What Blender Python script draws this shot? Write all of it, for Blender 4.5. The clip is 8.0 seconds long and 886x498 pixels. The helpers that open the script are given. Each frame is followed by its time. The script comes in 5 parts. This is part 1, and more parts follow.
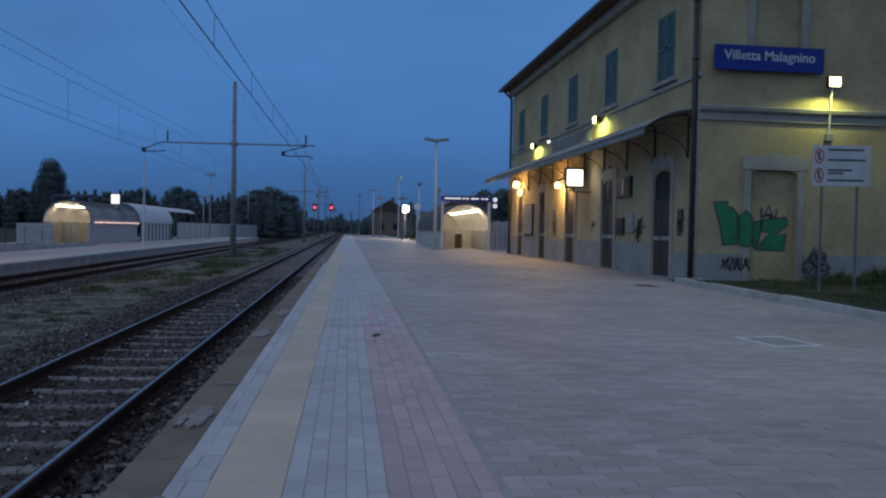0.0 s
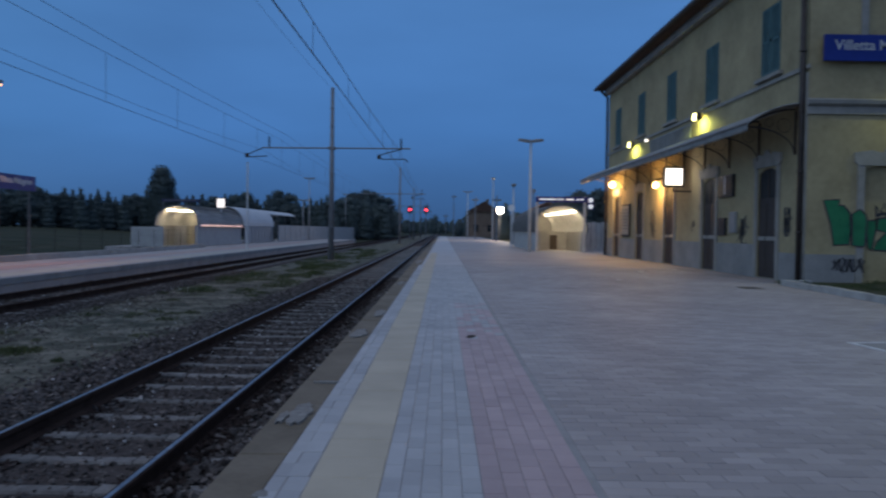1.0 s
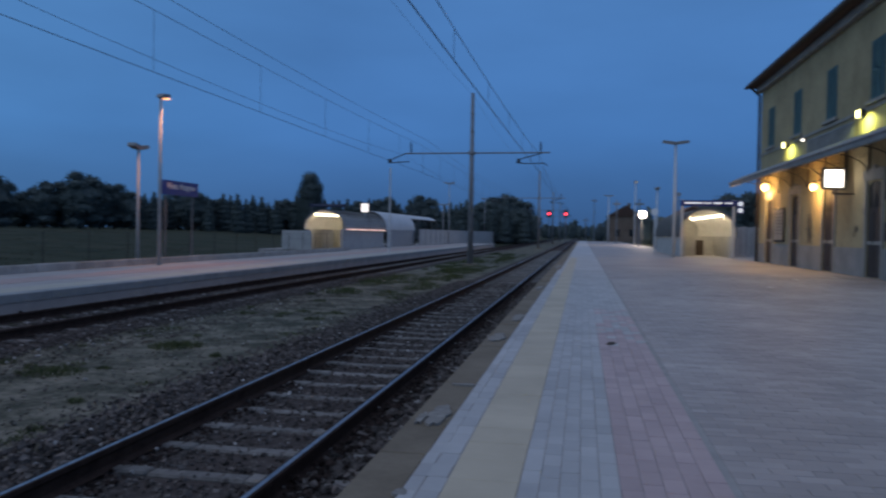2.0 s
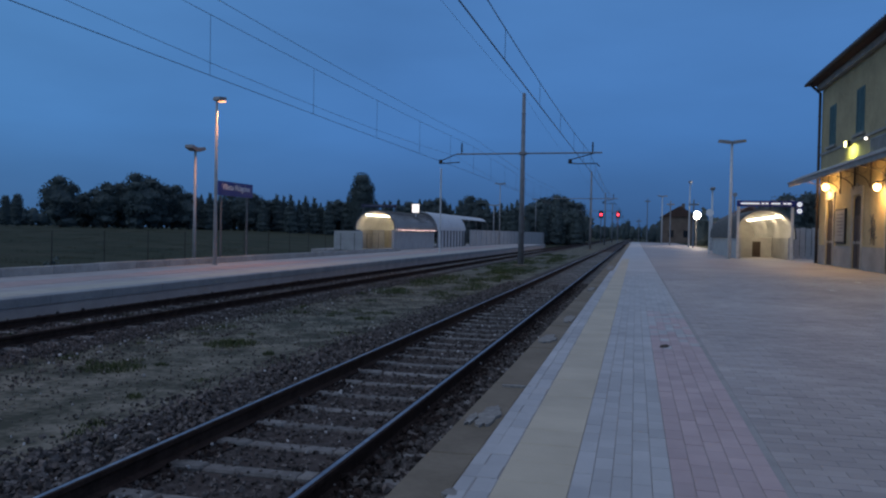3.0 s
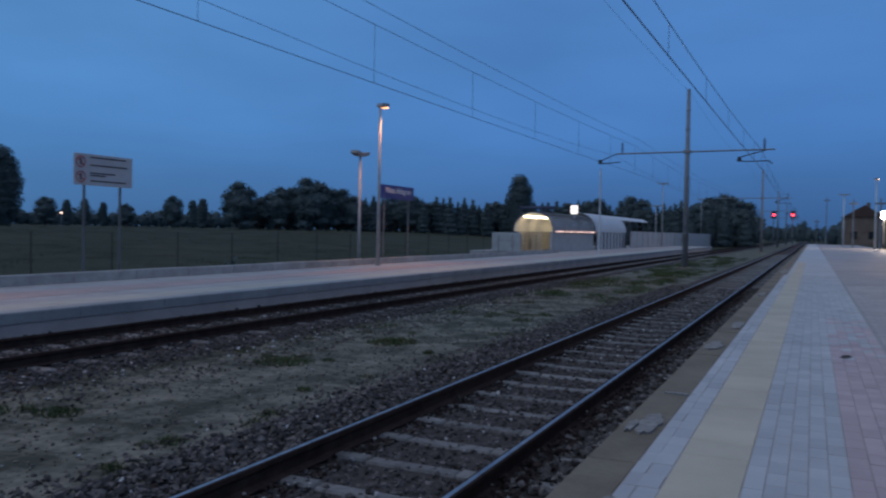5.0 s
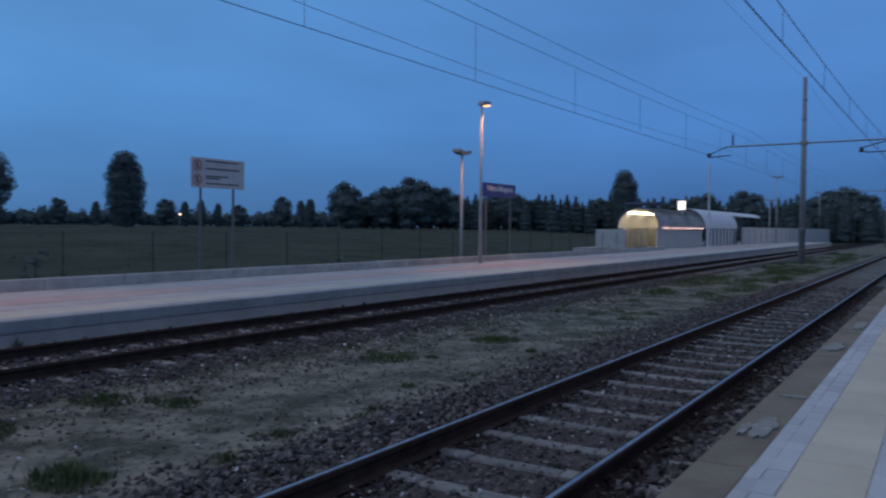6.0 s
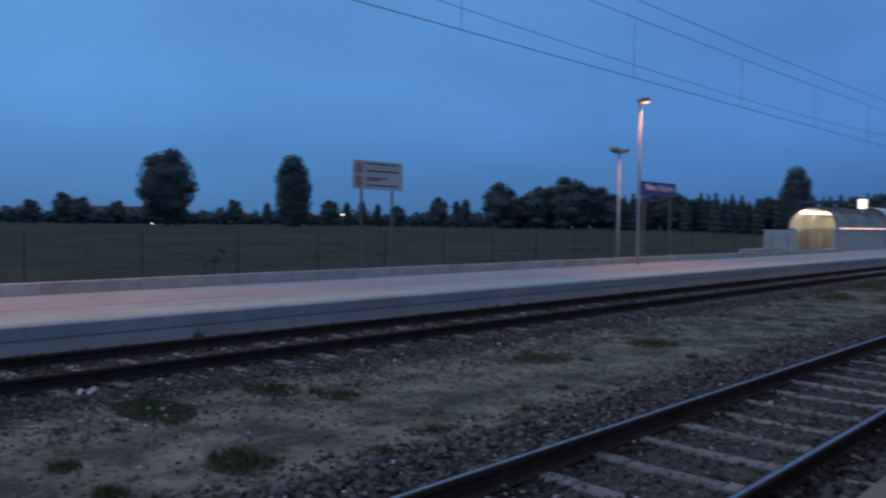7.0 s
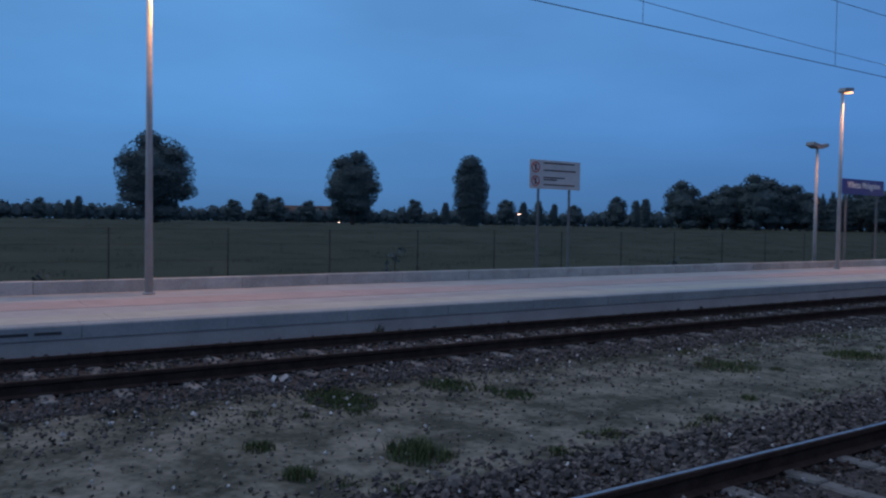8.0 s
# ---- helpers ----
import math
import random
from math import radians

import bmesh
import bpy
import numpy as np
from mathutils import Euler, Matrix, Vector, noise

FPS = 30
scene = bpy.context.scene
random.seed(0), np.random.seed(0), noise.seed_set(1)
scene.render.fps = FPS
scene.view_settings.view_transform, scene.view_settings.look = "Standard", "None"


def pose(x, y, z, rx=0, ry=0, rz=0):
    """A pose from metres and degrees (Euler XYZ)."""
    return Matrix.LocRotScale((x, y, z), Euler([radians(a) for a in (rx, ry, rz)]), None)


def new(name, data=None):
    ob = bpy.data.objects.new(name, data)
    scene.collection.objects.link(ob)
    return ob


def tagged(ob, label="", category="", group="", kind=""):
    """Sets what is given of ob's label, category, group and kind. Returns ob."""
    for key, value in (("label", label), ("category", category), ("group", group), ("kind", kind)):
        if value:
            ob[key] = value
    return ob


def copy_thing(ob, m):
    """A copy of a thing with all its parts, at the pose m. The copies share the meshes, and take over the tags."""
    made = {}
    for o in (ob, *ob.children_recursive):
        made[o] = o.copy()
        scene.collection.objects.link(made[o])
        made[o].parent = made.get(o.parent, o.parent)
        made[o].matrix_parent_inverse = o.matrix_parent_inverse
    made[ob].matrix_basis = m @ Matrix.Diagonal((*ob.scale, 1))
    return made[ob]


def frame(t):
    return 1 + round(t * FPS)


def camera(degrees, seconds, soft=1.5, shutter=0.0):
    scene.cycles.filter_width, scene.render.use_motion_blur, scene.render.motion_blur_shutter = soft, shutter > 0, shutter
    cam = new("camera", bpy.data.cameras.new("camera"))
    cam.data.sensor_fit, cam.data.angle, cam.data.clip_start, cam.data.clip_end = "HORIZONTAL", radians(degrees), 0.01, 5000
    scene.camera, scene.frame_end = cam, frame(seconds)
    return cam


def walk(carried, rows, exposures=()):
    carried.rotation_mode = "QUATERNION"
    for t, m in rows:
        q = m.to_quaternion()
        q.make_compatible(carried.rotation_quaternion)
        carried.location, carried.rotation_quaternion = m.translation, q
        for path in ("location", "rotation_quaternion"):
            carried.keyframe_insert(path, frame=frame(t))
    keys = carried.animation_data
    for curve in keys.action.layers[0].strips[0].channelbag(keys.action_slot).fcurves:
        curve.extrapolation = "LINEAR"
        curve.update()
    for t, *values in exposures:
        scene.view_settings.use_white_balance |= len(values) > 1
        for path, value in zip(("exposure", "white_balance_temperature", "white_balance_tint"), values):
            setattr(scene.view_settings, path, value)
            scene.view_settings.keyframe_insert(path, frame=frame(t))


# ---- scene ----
# Camera: stands on the platform beside the near track and pans to its left.
# x: across the tracks to the right, y: along the tracks, z: up from the near platform.
EYE = (0.0, 0.0, 1.13)
cam = camera(58.3, 8.0, soft=2.2, shutter=0.5)
ROWS = [
    (0.0, -7.140, -1.332, -1.100),
    (0.5, -5.050, -1.378, -0.980),
    (1.0, -0.350, -1.340, -0.800),
    (1.5, 4.642, -1.234, -0.960),
    (2.0, 9.640, -1.188, -0.988),
    (2.2, 11.665, -1.131, -1.100),
    (3.3, 13.318, -1.231, -1.098),
    (3.5, 13.300, -1.255, -1.090),
    (4.0, 15.175, -1.233, -1.478),
    (4.5, 19.915, -1.290, -1.288),
    (4.7, 21.954, -1.289, -1.113),
    (5.8, 30.447, -1.505, -0.832),
    (6.0, 31.978, -1.558, -0.553),
    (6.5, 37.320, -1.605, -0.714),
    (7.0, 43.086, -1.660, -0.588),
    (7.2, 46.372, -1.590, -0.560),
    (7.5, 51.704, -1.660, -0.753),
    (8.0, 55.746, -1.848, -0.860),
]
EXPOSURE = [(0.0, 0.05), (3.5, 0.05), (4.5, 0.12), (6.0, 0.33), (8.0, 0.35)]
walk(cam, [(t, pose(*EYE, 90 + p, r, y)) for t, y, p, r in ROWS], EXPOSURE)

# ---- world and large lights ----
world = bpy.data.worlds.new("dusk_sky")
scene.world = world
world.use_nodes = True


def build_sky():
    nt = world.node_tree
    nt.nodes.clear()
    out = nt.nodes.new("ShaderNodeOutputWorld")
    bg = nt.nodes.new("ShaderNodeBackground")
    co = nt.nodes.new("ShaderNodeTexCoord")
    sep = nt.nodes.new("ShaderNodeSeparateXYZ")
    nt.links.new(co.outputs["Generated"], sep.inputs[0])
    ramp = nt.nodes.new("ShaderNodeValToRGB")          # by height over the horizon
    ramp.color_ramp.elements[0].position = 0.0
    ramp.color_ramp.elements[0].color = (0.038, 0.099, 0.242, 1)
    ramp.color_ramp.elements[1].position = 1.0
    ramp.color_ramp.elements[1].color = (0.42, 0.46, 0.60, 1)
    e = ramp.color_ramp.elements.new(0.12)
    e.color = (0.059, 0.176, 0.440, 1)
    e = ramp.color_ramp.elements.new(0.35)
    e.color = (0.072, 0.196, 0.462, 1)
    nt.links.new(sep.outputs["Z"], ramp.inputs[0])
    # afterglow towards the set sun, over the fields and behind the camera
    dot = nt.nodes.new("ShaderNodeVectorMath")
    dot.operation = "DOT_PRODUCT"
    nt.links.new(co.outputs["Generated"], dot.inputs[0])
    dot.inputs[1].default_value = Vector((-0.62, -0.76, 0.24)).normalized()
    glow = nt.nodes.new("ShaderNodeMapRange")
    glow.inputs["From Min"].default_value = 0.60
    glow.inputs["From Max"].default_value = 1.0
    glow.interpolation_type = "SMOOTHSTEP"
    nt.links.new(dot.outputs["Value"], glow.inputs["Value"])
    tint = nt.nodes.new("ShaderNodeMix")
    tint.data_type = "RGBA"
    tint.inputs[6].default_value = (0, 0, 0, 1)
    tint.inputs[7].default_value = (0.36, 0.40, 0.44, 1)
    nt.links.new(glow.outputs[0], tint.inputs[0])
    cl = nt.nodes.new("ShaderNodeTexNoise")            # thin cloud
    cl.inputs["Scale"].default_value = 2.2
    cl.inputs["Detail"].default_value = 5
    mp = nt.nodes.new("ShaderNodeMapping")
    mp.inputs["Scale"].default_value = (1, 1, 3.5)
    nt.links.new(co.outputs["Generated"], mp.inputs[0])
    nt.links.new(mp.outputs[0], cl.inputs["Vector"])
    cr = nt.nodes.new("ShaderNodeMapRange")
    cr.inputs["From Min"].default_value = 0.3
    cr.inputs["From Max"].default_value = 0.7
    cr.inputs["To Min"].default_value = 0.88
    cr.inputs["To Max"].default_value = 1.10
    nt.links.new(cl.outputs["Fac"], cr.inputs["Value"])
    add = nt.nodes.new("ShaderNodeMix")
    add.data_type = "RGBA"
    add.blend_type = "ADD"
    add.inputs[0].default_value = 1
    nt.links.new(ramp.outputs[0], add.inputs[6])
    nt.links.new(tint.outputs[2], add.inputs[7])
    west = nt.nodes.new("ShaderNodeMapRange")          # the sky pales a little to the west
    west.inputs["From Min"].default_value = -0.3
    west.inputs["From Max"].default_value = -0.9
    nt.links.new(sep.outputs["X"], west.inputs["Value"])
    mul = nt.nodes.new("ShaderNodeMix")
    mul.data_type = "RGBA"
    mul.blend_type = "MULTIPLY"
    nt.links.new(west.outputs[0], mul.inputs[0])
    nt.links.new(add.outputs[2], mul.inputs[6])
    mul.inputs[7].default_value = (1.28, 1.28, 1.14, 1)
    mul.clamp_result = False
    nt.links.new(mul.outputs[2], bg.inputs["Color"])
    nt.links.new(cr.outputs[0], bg.inputs["Strength"])
    nt.links.new(bg.outputs[0], out.inputs[0])


build_sky()

# ---- materials ----
def material(name, a, b, scale=4.0, rough=0.75, metal=0.0, bump=0.15, fine=40.0, spread=0.0, mid=0.5, aniso=(1, 1, 1), spec=0.3, soft=0.22):
    """Two-scale mottled surface between colours a and b, with fine relief; spread varies it piece by piece."""
    m = bpy.data.materials.new(name)
    m.use_nodes = True
    nt = m.node_tree
    bs = nt.nodes["Principled BSDF"]
    co = nt.nodes.new("ShaderNodeTexCoord")
    mp = nt.nodes.new("ShaderNodeMapping")
    mp.inputs["Scale"].default_value = aniso
    geo = nt.nodes.new("ShaderNodeNewGeometry")
    nt.links.new(geo.outputs["Position"], mp.inputs[0])
    big = nt.nodes.new("ShaderNodeTexNoise")
    big.inputs["Scale"].default_value = scale
    big.inputs["Detail"].default_value = 6
    big.inputs["Roughness"].default_value = 0.65
    nt.links.new(mp.outputs[0], big.inputs["Vector"])
    sm = nt.nodes.new("ShaderNodeTexNoise")
    sm.inputs["Scale"].default_value = fine
    sm.inputs["Detail"].default_value = 3
    nt.links.new(mp.outputs[0], sm.inputs["Vector"])
    ma = nt.nodes.new("ShaderNodeMath")
    ma.operation = "MULTIPLY_ADD"
    ma.inputs[1].default_value = 0.35
    nt.links.new(sm.outputs["Fac"], ma.inputs[0])
    nt.links.new(big.outputs["Fac"], ma.inputs[2])
    rg = nt.nodes.new("ShaderNodeMapRange")
    rg.inputs["From Min"].default_value = 0.175 + mid - soft
    rg.inputs["From Max"].default_value = 0.175 + mid + soft
    nt.links.new(ma.outputs[0], rg.inputs["Value"])
    mix = nt.nodes.new("ShaderNodeMix")
    mix.data_type = "RGBA"
    mix.inputs[6].default_value = (*a, 1)
    mix.inputs[7].default_value = (*b, 1)
    nt.links.new(rg.outputs[0], mix.inputs[0])
    col = mix.outputs[2]
    if spread:
        oi = nt.nodes.new("ShaderNodeObjectInfo")
        ad = nt.nodes.new("ShaderNodeMath")
        ad.operation = "ADD"
        nt.links.new(oi.outputs["Random"], ad.inputs[0])
        nt.links.new(geo.outputs["Random Per Island"], ad.inputs[1])
        fr = nt.nodes.new("ShaderNodeMath")
        fr.operation = "FRACT"
        nt.links.new(ad.outputs[0], fr.inputs[0])
        r2 = nt.nodes.new("ShaderNodeMapRange")
        r2.inputs["To Min"].default_value = 1 - spread
        r2.inputs["To Max"].default_value = 1 + spread
        nt.links.new(fr.outputs[0], r2.inputs["Value"])
        hs = nt.nodes.new("ShaderNodeHueSaturation")
        nt.links.new(r2.outputs[0], hs.inputs["Value"])
        nt.links.new(col, hs.inputs["Color"])
        col = hs.outputs[0]
    nt.links.new(col, bs.inputs["Base Color"])
    bs.inputs["Metallic"].default_value = metal
    bs.inputs["Specular IOR Level"].default_value = spec
    rr = nt.nodes.new("ShaderNodeMapRange")
    rr.inputs["To Min"].default_value = max(0.05, rough - 0.12)
    rr.inputs["To Max"].default_value = min(1.0, rough + 0.12)
    nt.links.new(sm.outputs["Fac"], rr.inputs["Value"])
    nt.links.new(rr.outputs[0], bs.inputs["Roughness"])
    if bump:
        bp = nt.nodes.new("ShaderNodeBump")
        bp.inputs["Strength"].default_value = bump
        bp.inputs["Distance"].default_value = 0.02
        nt.links.new(ma.outputs[0], bp.inputs["Height"])
        nt.links.new(bp.outputs[0], bs.inputs["Normal"])
    return m


def glowing(name, color, strength):
    m = bpy.data.materials.new(name)
    m.use_nodes = True
    bs = m.node_tree.nodes["Principled BSDF"]
    bs.inputs["Base Color"].default_value = (0.8, 0.8, 0.8, 1)
    bs.inputs["Emission Color"].default_value = (*color, 1)
    bs.inputs["Emission Strength"].default_value = strength
    return m


M_PLASTER = material("ochre_plaster", (0.225, 0.188, 0.110), (0.385, 0.327, 0.195), 0.6, 0.9, 0, 0.2, 7)
M_DADO = material("grey_cement_dado", (0.175, 0.178, 0.178), (0.275, 0.275, 0.268), 1.2, 0.9, 0, 0.15, 20)
M_STONE = material("cement_trim", (0.20, 0.195, 0.18), (0.31, 0.30, 0.275), 2.0, 0.85, 0, 0.12, 25)
M_SHUTTER = material("green_shutter_paint", (0.045, 0.098, 0.105), (0.080, 0.150, 0.152), 3.0, 0.65, 0, 0.1, 30)
M_DOOR = material("dark_brown_door_wood", (0.030, 0.022, 0.018), (0.060, 0.045, 0.035), 5.0, 0.6, 0, 0.1, 40, aniso=(4, 4, 0.4))
M_TILE = material("terracotta_roof", (0.050, 0.030, 0.024), (0.105, 0.062, 0.046), 3.0, 0.85, 0, 0.2, 30, spread=0.2)
M_IRON = material("dark_iron", (0.020, 0.020, 0.022), (0.045, 0.040, 0.038), 6.0, 0.55, 0.4, 0.1, 60)
M_PIPE = material("brown_painted_pipe", (0.035, 0.028, 0.026), (0.060, 0.050, 0.045), 5.0, 0.5, 0.2, 0.05, 60)
M_GALV = material("galvanised_steel", (0.46, 0.47, 0.48), (0.60, 0.61, 0.62), 5.0, 0.5, 0.15, 0.04, 60)
M_POLE = material("dull_galvanised_pole", (0.30, 0.305, 0.31), (0.41, 0.415, 0.42), 4.0, 0.55, 0.2, 0.05, 50)
M_MAST = material("weathered_galvanised_mast", (0.150, 0.165, 0.185), (0.235, 0.25, 0.27), 3.0, 0.6, 0.3, 0.06, 40)
M_HOOP = material("dark_painted_hoop", (0.085, 0.09, 0.095), (0.14, 0.145, 0.15), 5.0, 0.6, 0.1, 0.05, 50)
# darker than M_BLUE, so that the far sign hardly stands out
M_NAVY = material("dark_navy_panel", (0.010, 0.014, 0.045), (0.018, 0.024, 0.070), 2.0, 0.5, 0, 0.02, 30)
M_CANOPY = material("grey_canopy_sheet", (0.19, 0.19, 0.185), (0.30, 0.30, 0.29), 2.0, 0.6, 0.1, 0.08, 20)
M_CONC = material("pale_concrete", (0.29, 0.295, 0.295), (0.42, 0.425, 0.42), 1.5, 0.85, 0, 0.15, 22)
M_CONC_OLD = material("stained_old_concrete", (0.108, 0.090, 0.064), (0.195, 0.168, 0.128), 1.0, 0.9, 0, 0.25, 30)
M_FARPINK = material("dull_pink_pavers", (0.28, 0.210, 0.197), (0.385, 0.300, 0.282), 1.5, 0.8, 0, 0.1, 50)
M_FARCREAM = material("dull_cream_slabs", (0.30, 0.285, 0.245), (0.41, 0.39, 0.34), 1.5, 0.8, 0, 0.1, 50)
M_EDGE = material("grey_precast_edge", (0.175, 0.192, 0.205), (0.29, 0.308, 0.315), 1.2, 0.85, 0, 0.15, 18)
M_KERB = material("weathered_kerb_concrete", (0.25, 0.245, 0.23), (0.44, 0.43, 0.41), 1.8, 0.88, 0, 0.18, 22, spread=0.08)
M_PATCH = material("white_mortar_patch", (0.12, 0.115, 0.105), (0.27, 0.265, 0.25), 14.0, 0.9, 0, 0.3, 60)
M_PAVE = material("grey_paver", (0.275, 0.276, 0.276), (0.40, 0.402, 0.402), 0.9, 0.60, 0, 0.10, 90, spread=0.10, spec=0.6)
M_PAVE2 = material("warm_grey_paver", (0.225, 0.203, 0.196), (0.375, 0.342, 0.328), 0.4, 0.64, 0, 0.10, 90, spread=0.14, spec=0.5)
M_PINK = material("pink_paver", (0.300, 0.226, 0.227), (0.41, 0.320, 0.317), 1.3, 0.62, 0, 0.10, 90, spread=0.10, spec=0.6)
M_YELLOW = material("cream_tactile_slab", (0.365, 0.316, 0.228), (0.468, 0.412, 0.305), 1.4, 0.62, 0, 0.10, 60, spread=0.06, spec=0.6)
M_JOINT = material("sand_joint", (0.235, 0.23, 0.225), (0.33, 0.322, 0.315), 3.0, 0.95, 0, 0.2, 60)
M_FARPAVE = material("far_platform_pavers", (0.27, 0.255, 0.25), (0.395, 0.375, 0.365), 1.2, 0.8, 0, 0.1, 40, spread=0.1)
M_RAIL = material("polished_rail_head", (0.15, 0.155, 0.17), (0.36, 0.37, 0.39), 9.0, 0.40, 1.0, 0.03, 40)
M_RUST = material("rusty_rail_web", (0.023, 0.016, 0.015), (0.052, 0.038, 0.033), 5.0, 0.9, 0, 0.2, 40, spec=0.06)
M_SLEEPER = material("concrete_sleeper", (0.085, 0.084, 0.082), (0.205, 0.202, 0.197), 6.0, 0.9, 0, 0.2, 40, spread=0.25)
M_BALLAST = material("brown_grey_ballast", (0.034, 0.031, 0.031), (0.150, 0.137, 0.130), 14.0, 0.9, 0, 0.4, 60, spread=0.55, spec=0.1)
# stained stones, with the rails' shadow put into the dark colour
M_OILY_SHADE = material("rust_and_shade_ballast", (0.022, 0.017, 0.016), (0.062, 0.047, 0.042), 9.0, 0.9, 0, 0.4, 40, spread=0.4, spec=0.06)
M_PEBBLE = material("sandy_pebble", (0.045, 0.042, 0.037), (0.20, 0.190, 0.165), 7.0, 0.9, 0, 0.3, 40, spread=0.5, spec=0.08)
M_BED = material("ballast_bed", (0.034, 0.030, 0.029), (0.090, 0.080, 0.077), 14.0, 0.95, 0, 0.6, 45, spec=0.05)
M_SAND = material("sandy_ground", (0.052, 0.058, 0.046), (0.190, 0.186, 0.156), 1.3, 0.95, 0, 0.8, 12, mid=0.53, spec=0.05, soft=0.13)
M_FIELD = material("dark_meadow", (0.031, 0.041, 0.028), (0.066, 0.067, 0.049), 0.16, 0.95, 0, 0.6, 2.5, spec=0.02)
M_GRASS = material("grass_blades", (0.044, 0.062, 0.026), (0.084, 0.102, 0.048), 2.0, 0.8, 0, 0, 20, spread=0.35, spec=0.08)
M_HAY = material("rough_meadow_grass", (0.036, 0.046, 0.030), (0.070, 0.070, 0.050), 0.2, 0.9, 0, 0, 6, spread=0.15, spec=0.03)
# leaf colour lifted towards blue to hold the haze over distant trees
M_LEAF = material("haze_tinted_foliage", (0.064, 0.084, 0.086), (0.096, 0.120, 0.115), 0.5, 0.95, 0, 0, 3.0, spread=0.10, spec=0.02)
M_BARK = material("tree_bark", (0.05, 0.04, 0.03), (0.10, 0.08, 0.06), 4.0, 0.9, 0, 0.4, 20)
M_BLUE = material("blue_sign_enamel", (0.009, 0.020, 0.15), (0.013, 0.030, 0.21), 2.0, 0.4, 0, 0.02, 30)
M_WHITE = material("white_sign_paint", (0.66, 0.66, 0.66), (0.78, 0.78, 0.78), 2.0, 0.5, 0, 0.02, 30)
M_PANEL = material("weathered_white_panel", (0.35, 0.36, 0.37), (0.47, 0.48, 0.49), 2.0, 0.6, 0, 0.03, 30)
M_CEMENT = material("pale_cement_frame", (0.46, 0.46, 0.45), (0.66, 0.66, 0.64), 6.0, 0.8, 0, 0.1, 50)
M_LIME = material("pale_limestone", (0.28, 0.28, 0.28), (0.52, 0.52, 0.51), 12.0, 0.85, 0, 0.3, 60, spread=0.3)
M_RED = material("sign_red", (0.36, 0.04, 0.03), (0.46, 0.06, 0.05), 2.0, 0.5, 0, 0.02, 30)
M_INK = material("dark_print", (0.03, 0.03, 0.035), (0.06, 0.06, 0.065), 2.0, 0.6, 0, 0, 30)
M_BLACK = material("black_housing", (0.012, 0.012, 0.013), (0.028, 0.028, 0.030), 3.0, 0.5, 0, 0.02, 30)
M_SPRAY = material("green_spray_paint", (0.012, 0.12, 0.055), (0.025, 0.19, 0.085), 3.0, 0.7, 0, 0.02, 40)
M_WIRE = material("copper_wire_dark", (0.030, 0.032, 0.036), (0.055, 0.056, 0.060), 3.0, 0.6, 0.3, 0, 30)
M_VAULT = material("corrugated_steel_sheet", (0.42, 0.43, 0.43), (0.58, 0.59, 0.59), 2.0, 0.5, 0.1, 0.04, 30)
M_BRICKH = material("far_house_plaster", (0.12, 0.085, 0.065), (0.20, 0.15, 0.115), 0.8, 0.9, 0, 0.1, 8)
M_GLASS = material("dark_window_glass", (0.015, 0.018, 0.022), (0.030, 0.034, 0.040), 1.0, 0.12, 0, 0, 8)
M_DUSTY = material("dusty_dark_pane", (0.020, 0.020, 0.021), (0.040, 0.038, 0.037), 3.0, 0.65, 0, 0.05, 20, spec=0.15)
M_DEVICE = material("grey_plastic_box", (0.19, 0.195, 0.20), (0.27, 0.275, 0.28), 3.0, 0.6, 0, 0.03, 30)
G_FLOOD = glowing("floodlight_glow", (1.0, 0.92, 0.35), 8)
G_WARM = glowing("warm_lamp_glow", (1.0, 0.62, 0.22), 7)
G_STREET = glowing("sodium_street_glow", (1.0, 0.40, 0.14), 2.4)
G_SCREEN = glowing("lit_display_face", (1.0, 0.90, 0.78), 3)
G_CLOCK = glowing("dim_lit_face", (1.0, 0.90, 0.80), 1.1)
G_REDSIG = glowing("red_signal_glow", (1.0, 0.010, 0.025), 5)
G_TUBE = glowing("fluorescent_tube_glow", (1.0, 0.86, 0.62), 9)
G_FAR = glowing("distant_lamp_glow", (1.0, 0.82, 0.66), 60)
G_FIELD = glowing("orange_field_lamp_glow", (1.0, 0.62, 0.48), 5)
G_RIM = glowing("reddish_rim_light", (1.0, 0.62, 0.55), 2.2)
G_SIGN = glowing("lit_sign_text", (0.85, 0.92, 1.0), 0.55)


# ---- mesh helpers ----
def box(bm, x0, x1, y0, y1, z0, z1, bevel=0.0):
    r = bmesh.ops.create_cube(bm, size=1)
    for v in r["verts"]:
        v.co = Vector(((x0 + x1) / 2 + v.co.x * (x1 - x0), (y0 + y1) / 2 + v.co.y * (y1 - y0), (z0 + z1) / 2 + v.co.z * (z1 - z0)))
    if bevel:
        ed = list({e for v in r["verts"] for e in v.link_edges})
        bmesh.ops.bevel(bm, geom=ed, offset=bevel, segments=1, affect="EDGES")


def tube(bm, p, q, r0, r1=None, n=10, caps=True):
    """A tapered round bar from p to q."""
    p, q = Vector(p), Vector(q)
    r1 = r0 if r1 is None else r1
    m = Matrix.Translation((p + q) / 2) @ (q - p).to_track_quat("Z", "Y").to_matrix().to_4x4()
    bmesh.ops.create_cone(bm, cap_ends=caps, segments=n, radius1=r0, radius2=r1, depth=(q - p).length, matrix=m)


